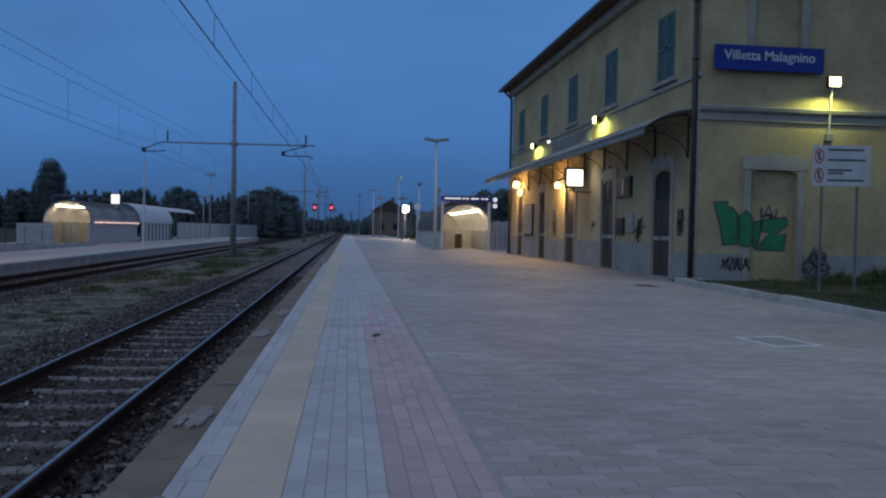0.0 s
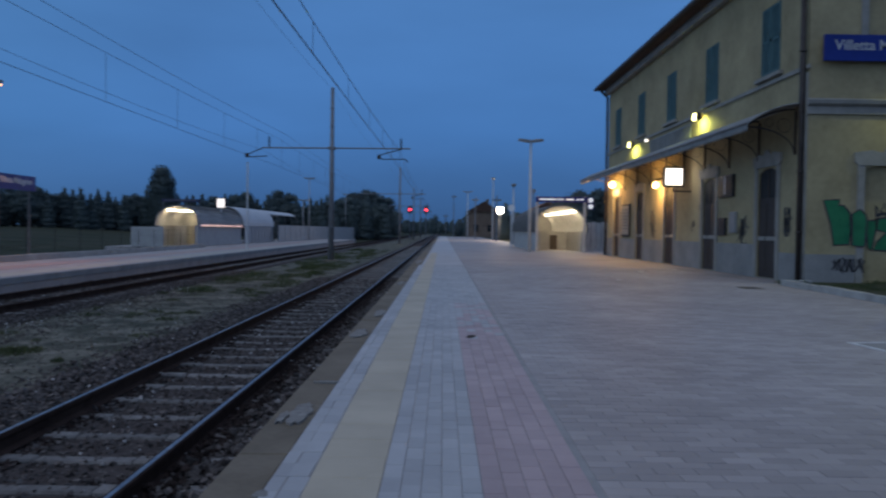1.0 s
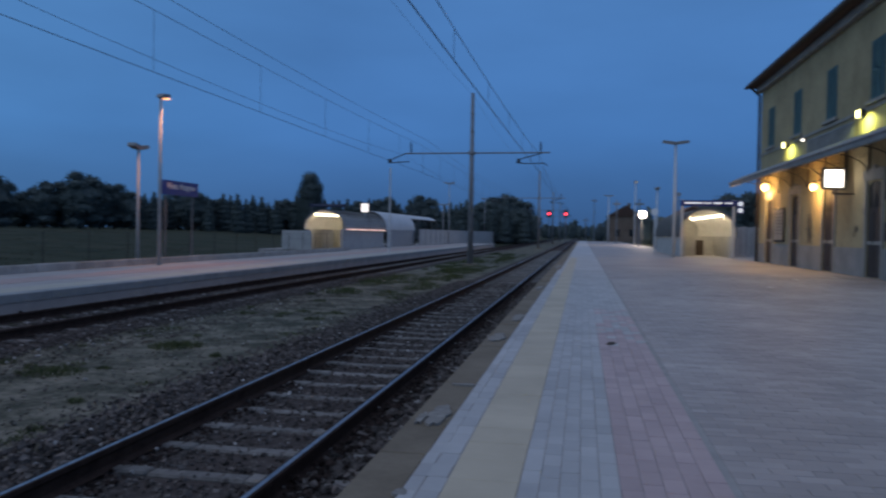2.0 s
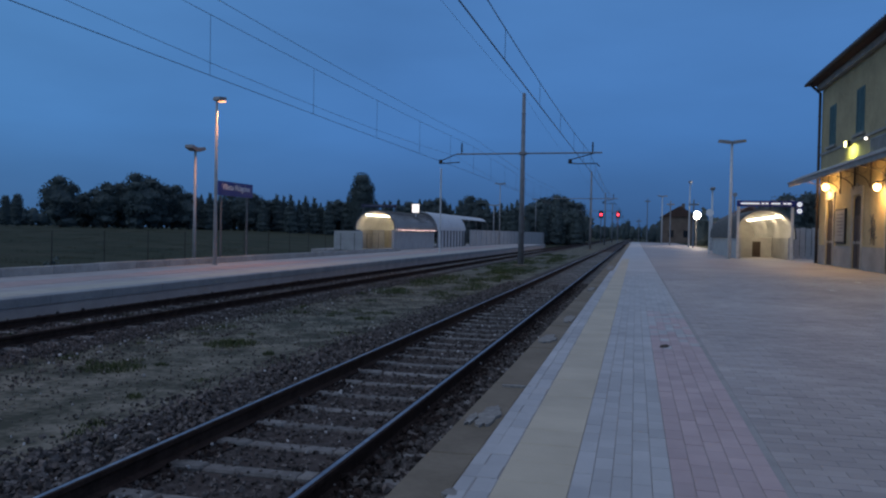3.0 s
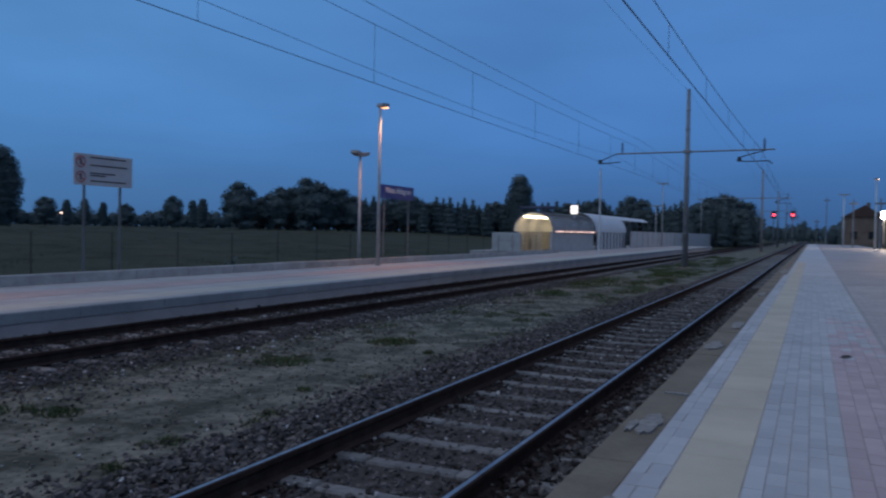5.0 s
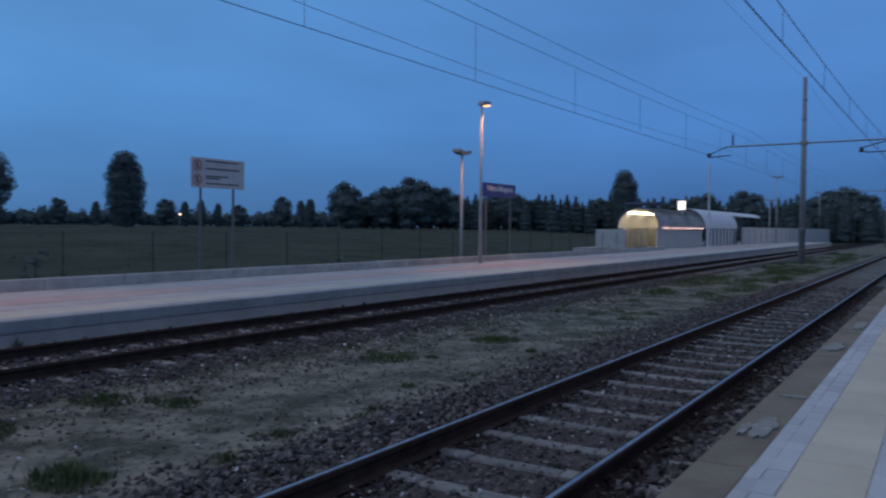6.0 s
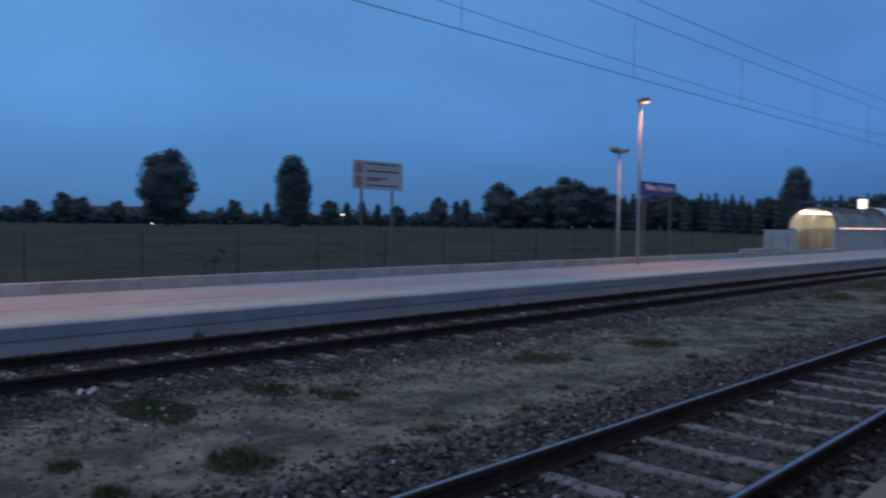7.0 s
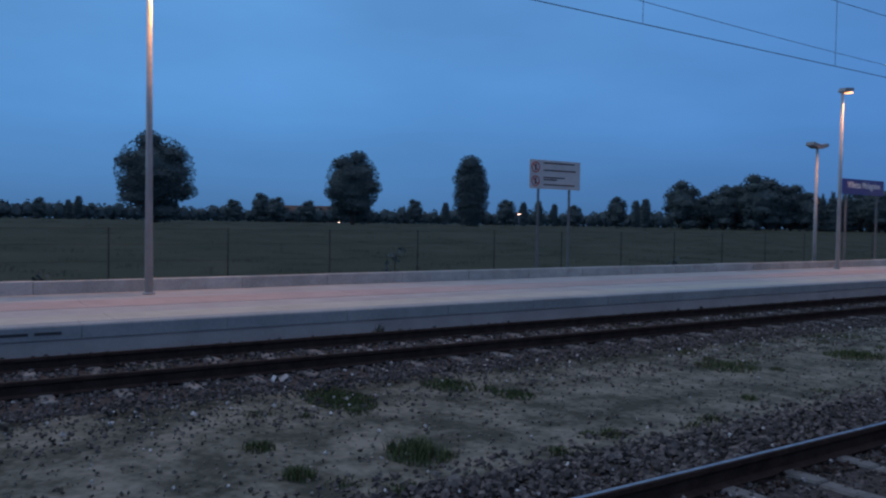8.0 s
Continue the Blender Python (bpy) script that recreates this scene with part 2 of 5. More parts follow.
def bent_bar(bm, pts, r, n=6):
    """One round bar along pts that lie in a plane across y."""
    rings = []
    for k, p in enumerate(pts):
        d = Vector(pts[min(k + 1, len(pts) - 1)]) - Vector(pts[max(k - 1, 0)])
        u = d.cross(Vector((0, 1, 0))).normalized()
        rings.append([bm.verts.new(Vector(p) + r * (math.cos(2 * math.pi * j / n) * u + math.sin(2 * math.pi * j / n) * Vector((0, 1, 0)))) for j in range(n)])
    for a, b in zip(rings, rings[1:]):
        for j in range(n):
            bm.faces.new((a[j], a[(j + 1) % n], b[(j + 1) % n], b[j]))
    bm.faces.new(rings[0][::-1])
    bm.faces.new(rings[-1])


def prism(bm, pts, axis, a, b):
    """An outline in the plane across axis, drawn out from a to b along it."""
    def at(p, d):
        return {"x": (d, p[0], p[1]), "y": (p[0], d, p[1]), "z": (p[0], p[1], d)}[axis]
    lo = [bm.verts.new(at(p, a)) for p in pts]
    hi = [bm.verts.new(at(p, b)) for p in pts]
    n = len(pts)
    bm.faces.new(lo)
    bm.faces.new(hi[::-1])
    for i in range(n):
        bm.faces.new((lo[i], hi[i], hi[(i + 1) % n], lo[(i + 1) % n]))
    bmesh.ops.recalc_face_normals(bm, faces=bm.faces[:])


def part(name, bm, mat, parent=None, label="", smooth=False):
    me = bpy.data.meshes.new(name)
    bm.to_mesh(me)
    bm.free()
    me.materials.append(mat)
    if smooth:
        for p in me.polygons:
            p.use_smooth = True
    ob = new(name, me)
    if parent:
        ob.parent = parent
    return tagged(ob, label)


def made(fn, *args, **kw):
    bm = bmesh.new()
    fn(bm, *args, **kw)
    return bm


def sheet(name, verts, faces, mat, parent=None):
    me = bpy.data.meshes.new(name)
    me.from_pydata(verts, [], faces)
    me.materials.append(mat)
    me.update()
    ob = new(name, me)
    if parent:
        ob.parent = parent
    return ob


def thing(name, label, category, at=(0, 0, 0), group="", kind="", turn=0):
    ob = new(name)
    ob.matrix_world = pose(*at, 0, 0, turn)
    return tagged(ob, label, category, group, kind)


def lettering(name, text, size, mat, parent, m, depth=0.004):
    cu = bpy.data.curves.new(name, "FONT")
    cu.body, cu.size, cu.extrude, cu.align_x, cu.align_y = text, size, depth, "CENTER", "CENTER"
    cu.offset = size * 0.012
    tmp = bpy.data.objects.new(name + "_tmp", cu)
    scene.collection.objects.link(tmp)
    me = bpy.data.meshes.new_from_object(tmp.evaluated_get(bpy.context.evaluated_depsgraph_get()))
    bpy.data.objects.remove(tmp)
    me.materials.clear()
    me.materials.append(mat)
    ob = new(name, me)
    ob.parent = parent
    ob.matrix_local = m
    return ob


def spot_lamp(name, at, power, color, turn, cone=172):
    """A shaded lamp that shines downwards in a wide cone, tilted by turn in degrees."""
    d = bpy.data.lights.new(name, "SPOT")
    d.energy, d.color, d.shadow_soft_size = power, color, 0.03
    d.spot_size, d.spot_blend = radians(cone), 0.35
    ob = new(name, d)
    ob.matrix_world = pose(*at, *turn)
    return ob


def point_lamp(name, at, power, color):
    d = bpy.data.lights.new(name, "POINT")
    d.energy, d.color, d.shadow_soft_size = power, color, 0.025
    ob = new(name, d)
    ob.location = at
    return ob

# ---- ground, tracks and platforms ----
RAIL_Z, SLEEPER_Z, BED_Z, SAND_Z, FIELD_Z = -0.57, -0.726, -0.76, -0.80, -0.92
T1, T2 = -2.83, -9.95            # axes of the two tracks
FAR_Z, FAR_X0, FAR_X1 = -0.30, -11.55, -16.4
EDGE_X = -1.03                   # near platform's edge
NEAR_END, FAR_END = 150.0, 110.0

def ground_z(x):
    """The fields rise gently beyond the far platform."""
    f = min(1.0, max(0.0, (-x - 19.0) / 58.0))
    return FIELD_Z + 1.62 * f * f * (3 - 2 * f)


bm = bmesh.new()
rows = [[bm.verts.new((x, y, ground_z(x))) for y in (-400, 3500)] for x in [2500] + [-19 - 2.9 * k for k in range(21)] + [-300, -2500]]
for p, q in zip(rows, rows[1:]):
    bm.faces.new((p[0], p[1], q[1], q[0]))
bmesh.ops.recalc_face_normals(bm, faces=bm.faces[:])
tagged(part("ground", bm, M_FIELD), "dark grassy fields rising gently to the horizon", "ground", kind="structure")


def bed(bm, x0, x1, z, y0=-30, y1=400):
    prism(bm, [(x0 - 0.25, FIELD_Z - 0.05), (x0, z), (x1, z), (x1 + 0.25, FIELD_Z - 0.05)], "y", y0, y1)


ground_mid = tagged(part("strip_between_tracks", made(bed, T2 + 1.0, T1 - 1.0, SAND_Z), M_SAND),
                    "bare sandy strip with stones between the two tracks", "ground", kind="structure")
bed_near = tagged(part("ballast_bed_near", made(bed, T1 - 1.55, EDGE_X + 0.2, BED_Z), M_BED),
                  "brown grey ballast under the near track", "ballast", kind="structure")
bed_far = tagged(part("ballast_bed_far", made(bed, FAR_X0 - 0.1, T2 + 1.45, BED_Z), M_BED),
                 "brown grey ballast under the far track", "ballast", kind="structure")


def rail_profile(x):
    z = RAIL_Z
    half = [(0.036, 0), (0.036, -0.035), (0.010, -0.05), (0.010, -0.135), (0.072, -0.155), (0.072, -0.165)]
    return [(x + a, z + b) for a, b in half] + [(x - a, z + b) for a, b in reversed(half)]


def build_track(axis, label, head):
    tr = thing("railway_track", label, "railway track", (axis, 0, 0))
    for s in (-1, 1):
        r = part("rail", made(prism, rail_profile(s * 0.7525), "y", -25, 400), M_RUST, tr, "rusty steel rail")
        part("rail_head", made(box, s * 0.7525 - 0.018, s * 0.7525 + 0.018, -25, 400, RAIL_Z + 0.001, RAIL_Z + 0.004), head, r, "worn rail head")
    bm = bmesh.new()
    # waisted concrete sleeper with raised rail seats
    for a, b, z in ((-1.20, -0.40, 0.0), (0.40, 1.20, 0.0), (-0.40, 0.40, -0.012)):
        box(bm, a, b, -0.080, 0.080, SLEEPER_Z - 0.16, SLEEPER_Z + z, 0.018)
    first = part("sleeper", bm, M_SLEEPER, tr)
    first.location.y = -11.32
    for i in range(1, 139):
        s = new("sleeper", first.data)
        s.parent = tr
        s.location.y = -11.32 + 0.735 * i
        s.location.z = random.uniform(-0.012, 0.006)
    return tr


LINE_TURN = pose(0, 0, 0, 0, 0, -0.35)      # the rails run a third of a degree off the y axis
turned = [ground_mid, bed_near, bed_far]
turned.append(build_track(T1, "near railway track with concrete sleepers and worn rails", M_RAIL))
turned.append(build_track(T2, "far railway track with dark rusty rails beside the low platform", M_RUST))

# near platform: slab with a kerb at the track side
platform_near = tagged(part("platform_near", made(box, EDGE_X + 0.02, 60, -12, NEAR_END, -0.9, -0.055), M_JOINT),
                       "paved station platform along the near track", "platform", kind="structure")
for i in range(64):
    y0 = -6 + i * 2.0
    part("kerb_stone", made(box, EDGE_X, -0.765, y0 + 0.006, y0 + 1.994, -0.42, -0.012 + random.uniform(-0.006, 0.004), 0.012), M_CONC_OLD, platform_near,
         "stained old concrete edge stone")
part("edge_wall", made(box, EDGE_X + 0.06, -0.78, -12, NEAR_END, -0.9, -0.43), M_CONC_OLD, platform_near)

# far platform: precast edge units, paved surface, low kerb wall behind
platform_far = tagged(part("platform_far", made(box, FAR_X1, FAR_X0 - 0.02, -40, FAR_END, -0.9, FAR_Z - 0.01), M_FARPAVE),
                      "low paved platform along the far track", "platform", kind="structure")
for i in range(75):
    y0 = -38 + i * 2.0
    bm = bmesh.new()
    prism(bm, [(FAR_X0 - 0.34, -0.88), (FAR_X0 - 0.10, -0.88), (FAR_X0 - 0.10, FAR_Z - 0.21), (FAR_X0, FAR_Z - 0.19), (FAR_X0, FAR_Z - 0.02), (FAR_X0 - 0.02, FAR_Z), (FAR_X0 - 0.34, FAR_Z)], "y", y0 + 0.004, y0 + 1.996)
    part("edge_unit", bm, M_EDGE, platform_far, "grey precast concrete edge unit")
for y0, y1 in ((0.9, 1.35), (1.42, 1.75)):
    part("print_bar", made(box, FAR_X0 + 0.001, FAR_X0 + 0.004, y0, y1, FAR_Z - 0.125, FAR_Z - 0.085), M_INK, platform_far, "dark stencilled bar")
for nm, x0, x1, mt, lb in (("pink_band", -14.9, -13.7, M_FARPINK, "pink paver band"), ("cream_band", -12.75, -11.93, M_FARCREAM, "cream tactile band")):
    for i in range(42):
        part(nm, made(box, x0, x1, -20 + i * 2.5 + 0.003, -17.5 + i * 2.5 - 0.003, FAR_Z - 0.03, FAR_Z - 0.005), mt, platform_far, lb)
part("wide_paving", made(box, -23.5, FAR_X1, 56.25, 102.0, -0.9, FAR_Z - 0.012), M_FARPAVE, platform_far)
for i in range(47):
    y0 = -38 + i * 2.0
    part("kerb_wall_unit", made(box, FAR_X1 - 0.16, FAR_X1, y0 + 0.004, y0 + 1.996, -0.9, FAR_Z + 0.24 + random.uniform(-0.006, 0.006), 0.012), M_KERB, platform_far, "pale low concrete kerb wall")

# ---- station building ----
BX, BY0, BY1, BH = 8.5, 18.32, 39.9, 8.3
BX1 = 18.5
DOOR_Y = [20.5, 24.9, 29.2, 33.5, 37.8]
building = thing("station_building", "two-storey ochre plaster railway station with grey dado", "building", (0, 0, 0))


def arch(y0, y1, z0, z1, rise=0.16, n=7):
    """Outline (y, z) of an opening with a flat arch."""
    c = (y0 + y1) / 2
    h = (y1 - y0) / 2
    return [(y0, z0), (y1, z0)] + [(c + h * math.cos(math.pi * k / (n - 1)), z1 - rise + rise * math.sin(math.pi * k / (n - 1))) for k in range(n)]


def cut_wall(bm, holes, u0, u1, w0, w1, place):
    """A wall face in strips round rectangular holes (u0, u1, w0, w1), 0.4 thick; place maps (u, w, depth) to the world."""
    us = sorted({u0, u1, *[h[0] for h in holes], *[h[1] for h in holes]})
    ws = sorted({w0, w1, *[h[2] for h in holes], *[h[3] for h in holes]})
    for i in range(len(us) - 1):
        for j in range(len(ws) - 1):
            cu, cw = (us[i] + us[i + 1]) / 2, (ws[j] + ws[j + 1]) / 2
            if any(h[0] < cu < h[1] and h[2] < cw < h[3] for h in holes):
                continue
            c = [bm.verts.new(place(u, w, 0)) for u, w in ((us[i], ws[j]), (us[i + 1], ws[j]), (us[i + 1], ws[j + 1]), (us[i], ws[j + 1]))]
            bm.faces.new(c)
            c = [bm.verts.new(place(u, w, 0.35)) for u, w in ((us[i], ws[j]), (us[i], ws[j + 1]), (us[i + 1], ws[j + 1]), (us[i + 1], ws[j]))]
            bm.faces.new(c)
    for a, b, c, d in holes:
        o = [place(u, w, 0) for u, w in ((a, c), (b, c), (b, d), (a, d))]
        q = [place(u, w, 0.35) for u, w in ((a, c), (b, c), (b, d), (a, d))]
        ov, qv = [bm.verts.new(p) for p in o], [bm.verts.new(p) for p in q]
        for k in range(4):
            bm.faces.new((ov[k], ov[(k + 1) % 4], qv[(k + 1) % 4], qv[k]))
    bmesh.ops.remove_doubles(bm, verts=bm.verts[:], dist=0.0005)


front_holes = [(y - 0.60, y + 0.60, 0.02, 2.86) for y in DOOR_Y] + [(y - 0.58, y + 0.58, 5.25, 7.02) for y in DOOR_Y]
bm = bmesh.new()
cut_wall(bm, front_holes, BY0, BY1, 0, BH, lambda u, w, d: (BX + d * 0.8, u, w))
front = part("front_wall", bm, M_PLASTER, building, "ochre plaster wall")
END_X = [10.44, 14.27]
end_holes = [(c - 0.60, c + 0.60, z0, z1) for c in END_X for z0, z1 in ((0.02, 2.78), (5.25, 7.15))]
bm = bmesh.new()
cut_wall(bm, end_holes, BX, BX1, 0, BH, lambda u, w, d: (u, BY0 + d, w))
end_wall = part("end_wall", bm, M_PLASTER, building, "ochre plaster wall")
bm = bmesh.new()
for f in ([(BX, BY1, 0), (BX1, BY1, 0), (BX1, BY1, BH), (BX, BY1, BH)], [(BX1, BY0, 0), (BX1, BY1, 0), (BX1, BY1, BH), (BX1, BY0, BH)],
          [(BX + 0.4, BY0 + 0.4, 0.01), (BX1, BY0 + 0.4, 0.01), (BX1, BY1, 0.01), (BX + 0.4, BY1, 0.01)]):
    bm.faces.new([bm.verts.new(p) for p in f])
part("rear_wall", bm, M_PLASTER, building)
# roof: hipped, with overhanging eaves
bm = bmesh.new()
o = 0.55
pts = [(BX - o, BY0 - o, BH), (BX1 + o, BY0 - o, BH), (BX1 + o, BY1 + o, BH), (BX - o, BY1 + o, BH)]
lo = [bm.verts.new(p) for p in pts]
hi = [bm.verts.new((p[0], p[1], BH + 0.14)) for p in pts]
mid = (BX + BX1) / 2
r0, r1 = bm.verts.new((mid, BY0 + 5, BH + 2.1)), bm.verts.new((mid, BY1 - 5, BH + 2.1))
bm.faces.new(lo[::-1])
for k in range(4):
    bm.faces.new((lo[k], lo[(k + 1) % 4], hi[(k + 1) % 4], hi[k]))
bm.faces.new((hi[0], hi[1], r0))
bm.faces.new((hi[1], hi[2], r1, r0))
bm.faces.new((hi[2], hi[3], r1))
bm.faces.new((hi[3], hi[0], r0, r1))
roof = part("roof", bm, M_TILE, building, "low hipped terracotta roof with dark eaves")

# ---- station building: openings, trim, canopy ----
def surround(name, c, w, z0, z1, place, parent, crest=True):
    """Raised cement frame round an opening; place maps (along, height, out) to the world."""
    bm = bmesh.new()
    t = 0.17
    def slab(pts, d0=0.0, d1=0.045):
        a = [bm.verts.new(place(u, z, -d0)) for u, z in pts]
        b = [bm.verts.new(place(u, z, d1)) for u, z in pts]
        bm.faces.new(b)
        n = len(pts)
        for k in range(n):
            bm.faces.new((a[k], a[(k + 1) % n], b[(k + 1) % n], b[k]))
    h = w / 2
    slab([(c - h - t, z0), (c - h, z0), (c - h, z1), (c - h - t, z1)])
    slab([(c + h, z0), (c + h + t, z0), (c + h + t, z1), (c + h, z1)])
    if crest:
        top = [(c - h - t, z1 + 0.002), (c + h + t, z1 + 0.002), (c + h + t + 0.08, z1 + 0.10), (c + h + t + 0.08, z1 + 0.30), (c + h * 0.75, z1 + 0.36), (c + 0.20, z1 + 0.30),
               (c + 0.10, z1 + 0.44), (c - 0.10, z1 + 0.44), (c - 0.20, z1 + 0.30), (c - h * 0.75, z1 + 0.36), (c - h - t - 0.08, z1 + 0.30), (c - h - t - 0.08, z1 + 0.10)]
        slab(top, 0, 0.06)
    else:
        slab([(c - h - t, z1 + 0.002), (c + h + t, z1 + 0.002), (c + h + t, z1 + 0.2), (c - h - t, z1 + 0.2)])
    bmesh.ops.recalc_face_normals(bm, faces=bm.faces[:])
    return part(name, bm, M_STONE, parent, "grey cement frame")


def front_at(u, z, d):
    return (BX - d, u, z)


def end_at(u, z, d):
    return (u, BY0 - d, z)


def fanlight(bm, y, x):
    prism(bm, arch(y - 0.597, y + 0.597, 2.085, 2.85, 0.22), "x", x, x + 0.03)


for y in DOOR_Y:
    d = part("door", made(box, BX + 0.026, BX + 0.090, y - 0.597, y + 0.597, 0.03, 2.08), M_DOOR, building, "dark panelled wooden double door")
    for s in (-1, 1):
        for z0, z1 in ((0.16, 0.92), (1.16, 1.95)):
            part("door_panel", made(box, BX + 0.014, BX + 0.024, y + s * 0.29 - 0.20, y + s * 0.29 + 0.20, z0, z1, 0.01), M_DOOR, d)
    part("door_bar", made(box, BX - 0.004, BX + 0.024, y - 0.59, y + 0.59, 0.98, 1.09, 0.008), M_STONE, d, "pale cross rail")
    part("handle", made(tube, (BX + -0.030, y + 0.05, 1.12), (BX + -0.030, y + 0.05, 1.0), 0.012), M_IRON, d, "dark iron handle")
    w = part("fanlight", made(fanlight, y, BX + 0.040), M_DUSTY, building, "dark arched fanlight over a door")
    part("fanlight_bar", made(box, BX + 0.020, BX + 0.038, y - 0.025, y + 0.025, 2.085, 2.80), M_DOOR, w)
    bm = bmesh.new()      # spandrel that makes the flat arch
    o = arch(y - 0.60, y + 0.60, 2.86, 2.86, 0.0)
    n = 7
    for k in range(n - 1):
        a0, a1 = math.pi * k / (n - 1), math.pi * (k + 1) / (n - 1)
        p = [(y + 0.6 * math.cos(a0), 2.64 + 0.22 * math.sin(a0)), (y + 0.6 * math.cos(a1), 2.64 + 0.22 * math.sin(a1)), (y + 0.6 * math.cos(a1), 2.87), (y + 0.6 * math.cos(a0), 2.87)]
        prism(bm, p, "x", BX + 0.004, BX + 0.30)
    part("arch_head", bm, M_PLASTER, building)
    surround("door_frame", y, 1.2, 0.0, 2.88, front_at, building)
    part("step", made(box, BX - 0.03, BX + 0.3, y - 0.58, y + 0.58, -0.02, 0.018), M_STONE, building, "worn stone threshold")

# upper windows with closed louvred shutters
for y in DOOR_Y:
    win = part("window_frame", made(box, BX + 0.24, BX + 0.28, y - 0.57, y + 0.57, 5.26, 7.01), M_GLASS, building, "dark window behind closed shutters")
    for s in (-1, 1):
        c = y + s * 0.29
        sh = part("shutter", made(box, BX + 0.02, BX + 0.05, c - 0.275, c + 0.275, 5.28, 7.0), M_SHUTTER, win, "closed green louvred shutter")
        bm = bmesh.new()
        for z in (5.28, 6.10, 6.92):
            box(bm, BX - 0.012, BX + 0.018, c - 0.275, c + 0.275, z, z + 0.08)
        for e in (-0.275, 0.215):
            box(bm, BX - 0.012, BX + 0.018, c + e, c + e + 0.06, 5.362, 6.918)
        for k in range(20):
            z = 5.38 + k * 0.077
            if 6.08 < z < 6.2:
                continue
            box(bm, BX - 0.004, BX + 0.018, c - 0.21, c + 0.21, z, z + 0.045)
        part("louvres", bm, M_SHUTTER, win)
    part("window_sill", made(box, BX - 0.12, BX + 0.2, y - 0.78, y + 0.78, 5.13, 5.235, 0.01), M_STONE, building, "cement sill")

# end wall: blind arched niches, frames, string course
for c in END_X:
    for z0, z1, cr in ((0.02, 2.78, True), (5.25, 7.15, False)):
        part("blind_niche", made(box, c - 0.62, c + 0.62, BY0 + 0.12, BY0 + 0.16, z0 - 0.02, z1 + 0.02), M_PLASTER, building, "blocked-up window filled with ochre plaster")
        bm = bmesh.new()
        for k in range(8):
            a0, a1 = math.pi * k / 8, math.pi * (k + 1) / 8
            pts = [(c + 0.6 * math.cos(a0), z1 - 0.14 + 0.14 * math.sin(a0)), (c + 0.6 * math.cos(a1), z1 - 0.14 + 0.14 * math.sin(a1)), (c + 0.6 * math.cos(a1), z1 + 0.01), (c + 0.6 * math.cos(a0), z1 + 0.01)]
            prism(bm, pts, "y", BY0 + 0.004, BY0 + 0.118)
        part("arch_head", bm, M_PLASTER, building)
        surround("window_trim", c, 1.22, z0, z1 - 0.02, lambda u, z, d: (u, BY0 - d * 0.6, z), building, crest=cr)
bm = bmesh.new()
prism(bm, [(BY0 - 0.002, 3.93), (BY0 - 0.05, 3.93), (BY0 - 0.05, 4.10), (BY0 - 0.14, 4.16), (BY0 - 0.16, 4.24), (BY0 - 0.002, 4.30)], "x", BX - 0.06, BX1)
part("string_course", bm, M_STONE, building, "grey moulded string course")
part("string_course", made(box, BX - 0.05, BX - 0.002, BY0 - 0.05, BY1, 4.98, 5.08), M_STONE, building, "thin grey band under the upper windows")
# dado
for a, b in zip([BY0] + [y + 0.78 for y in DOOR_Y], [y - 0.78 for y in DOOR_Y] + [BY1]):
    part("dado", made(box, BX - 0.03, BX - 0.002, a - (0.03 if a == BY0 else 0), b, 0.0, 0.70 if a == BY0 else 0.88), M_DADO, building, "grey cement dado")
prev = BX
for c in END_X + [BX1 + 0.85]:
    part("dado", made(box, prev, min(c - 0.80, BX1), BY0 - 0.03, BY0 - 0.002, 0.0, 0.70), M_DADO, building, "grey cement dado")
    prev = c + 0.80
part("corner_pilaster", made(box, BX - 0.045, BX - 0.004, BY0 + 0.02, BY0 + 0.42, 0.71, 4.9), M_STONE, building, "grey corner strip")
# eaves board and gutters
part("eaves_cornice", made(box, BX - 0.22, BX - 0.002, BY0 - 0.2, BY1 + 0.2, BH - 0.30, BH - 0.004, 0.03), M_STONE, building, "grey moulded eaves cornice")
part("eaves_cornice", made(box, BX + 0.003, BX1, BY0 - 0.22, BY0 - 0.002, BH - 0.30, BH - 0.004, 0.03), M_STONE, building)
part("gutter", made(tube, (BX - 0.62, BY0 - 0.6, BH + 0.06), (BX - 0.62, BY1 + 0.6, BH + 0.06), 0.075), M_PIPE, building, "brown half-round gutter")
for y in (BY0 + 0.10, BY1 - 0.10):
    bm = bmesh.new()
    tube(bm, (BX - 0.12, y, 0.02), (BX - 0.12, y, BH - 0.42), 0.062)
    tube(bm, (BX - 0.12, y, BH - 0.44), (BX - 0.60, y, BH + 0.02), 0.055)
    for z in (0.05, 1.2, 2.6, 4.0, 5.4, 6.8):
        tube(bm, (BX - 0.12, y, z - 0.03), (BX - 0.12, y, z + 0.03), 0.078)
    part("downpipe", bm, M_PIPE, building, "dark brown downpipe", True)
# roof tiles as rows of ribs on the slope over the platform and on the hip
bm = bmesh.new()
n = 74
for k in range(n):
    y = BY0 - 0.45 + k * (BY1 - BY0 + 0.9) / (n - 1)
    e = min(1.0, (y - BY0 + 0.55) / 5.55, (BY1 + 0.55 - y) / 5.55)
    tube(bm, (BX - 0.6, y, BH + 0.15), (BX - 0.55 + e * 5.5, y, BH + 0.16 + e * 1.96), 0.055, n=6)
tagged(part("roof_tiles", bm, M_TILE, building, "rows of curved terracotta tiles"), kind="stuff")

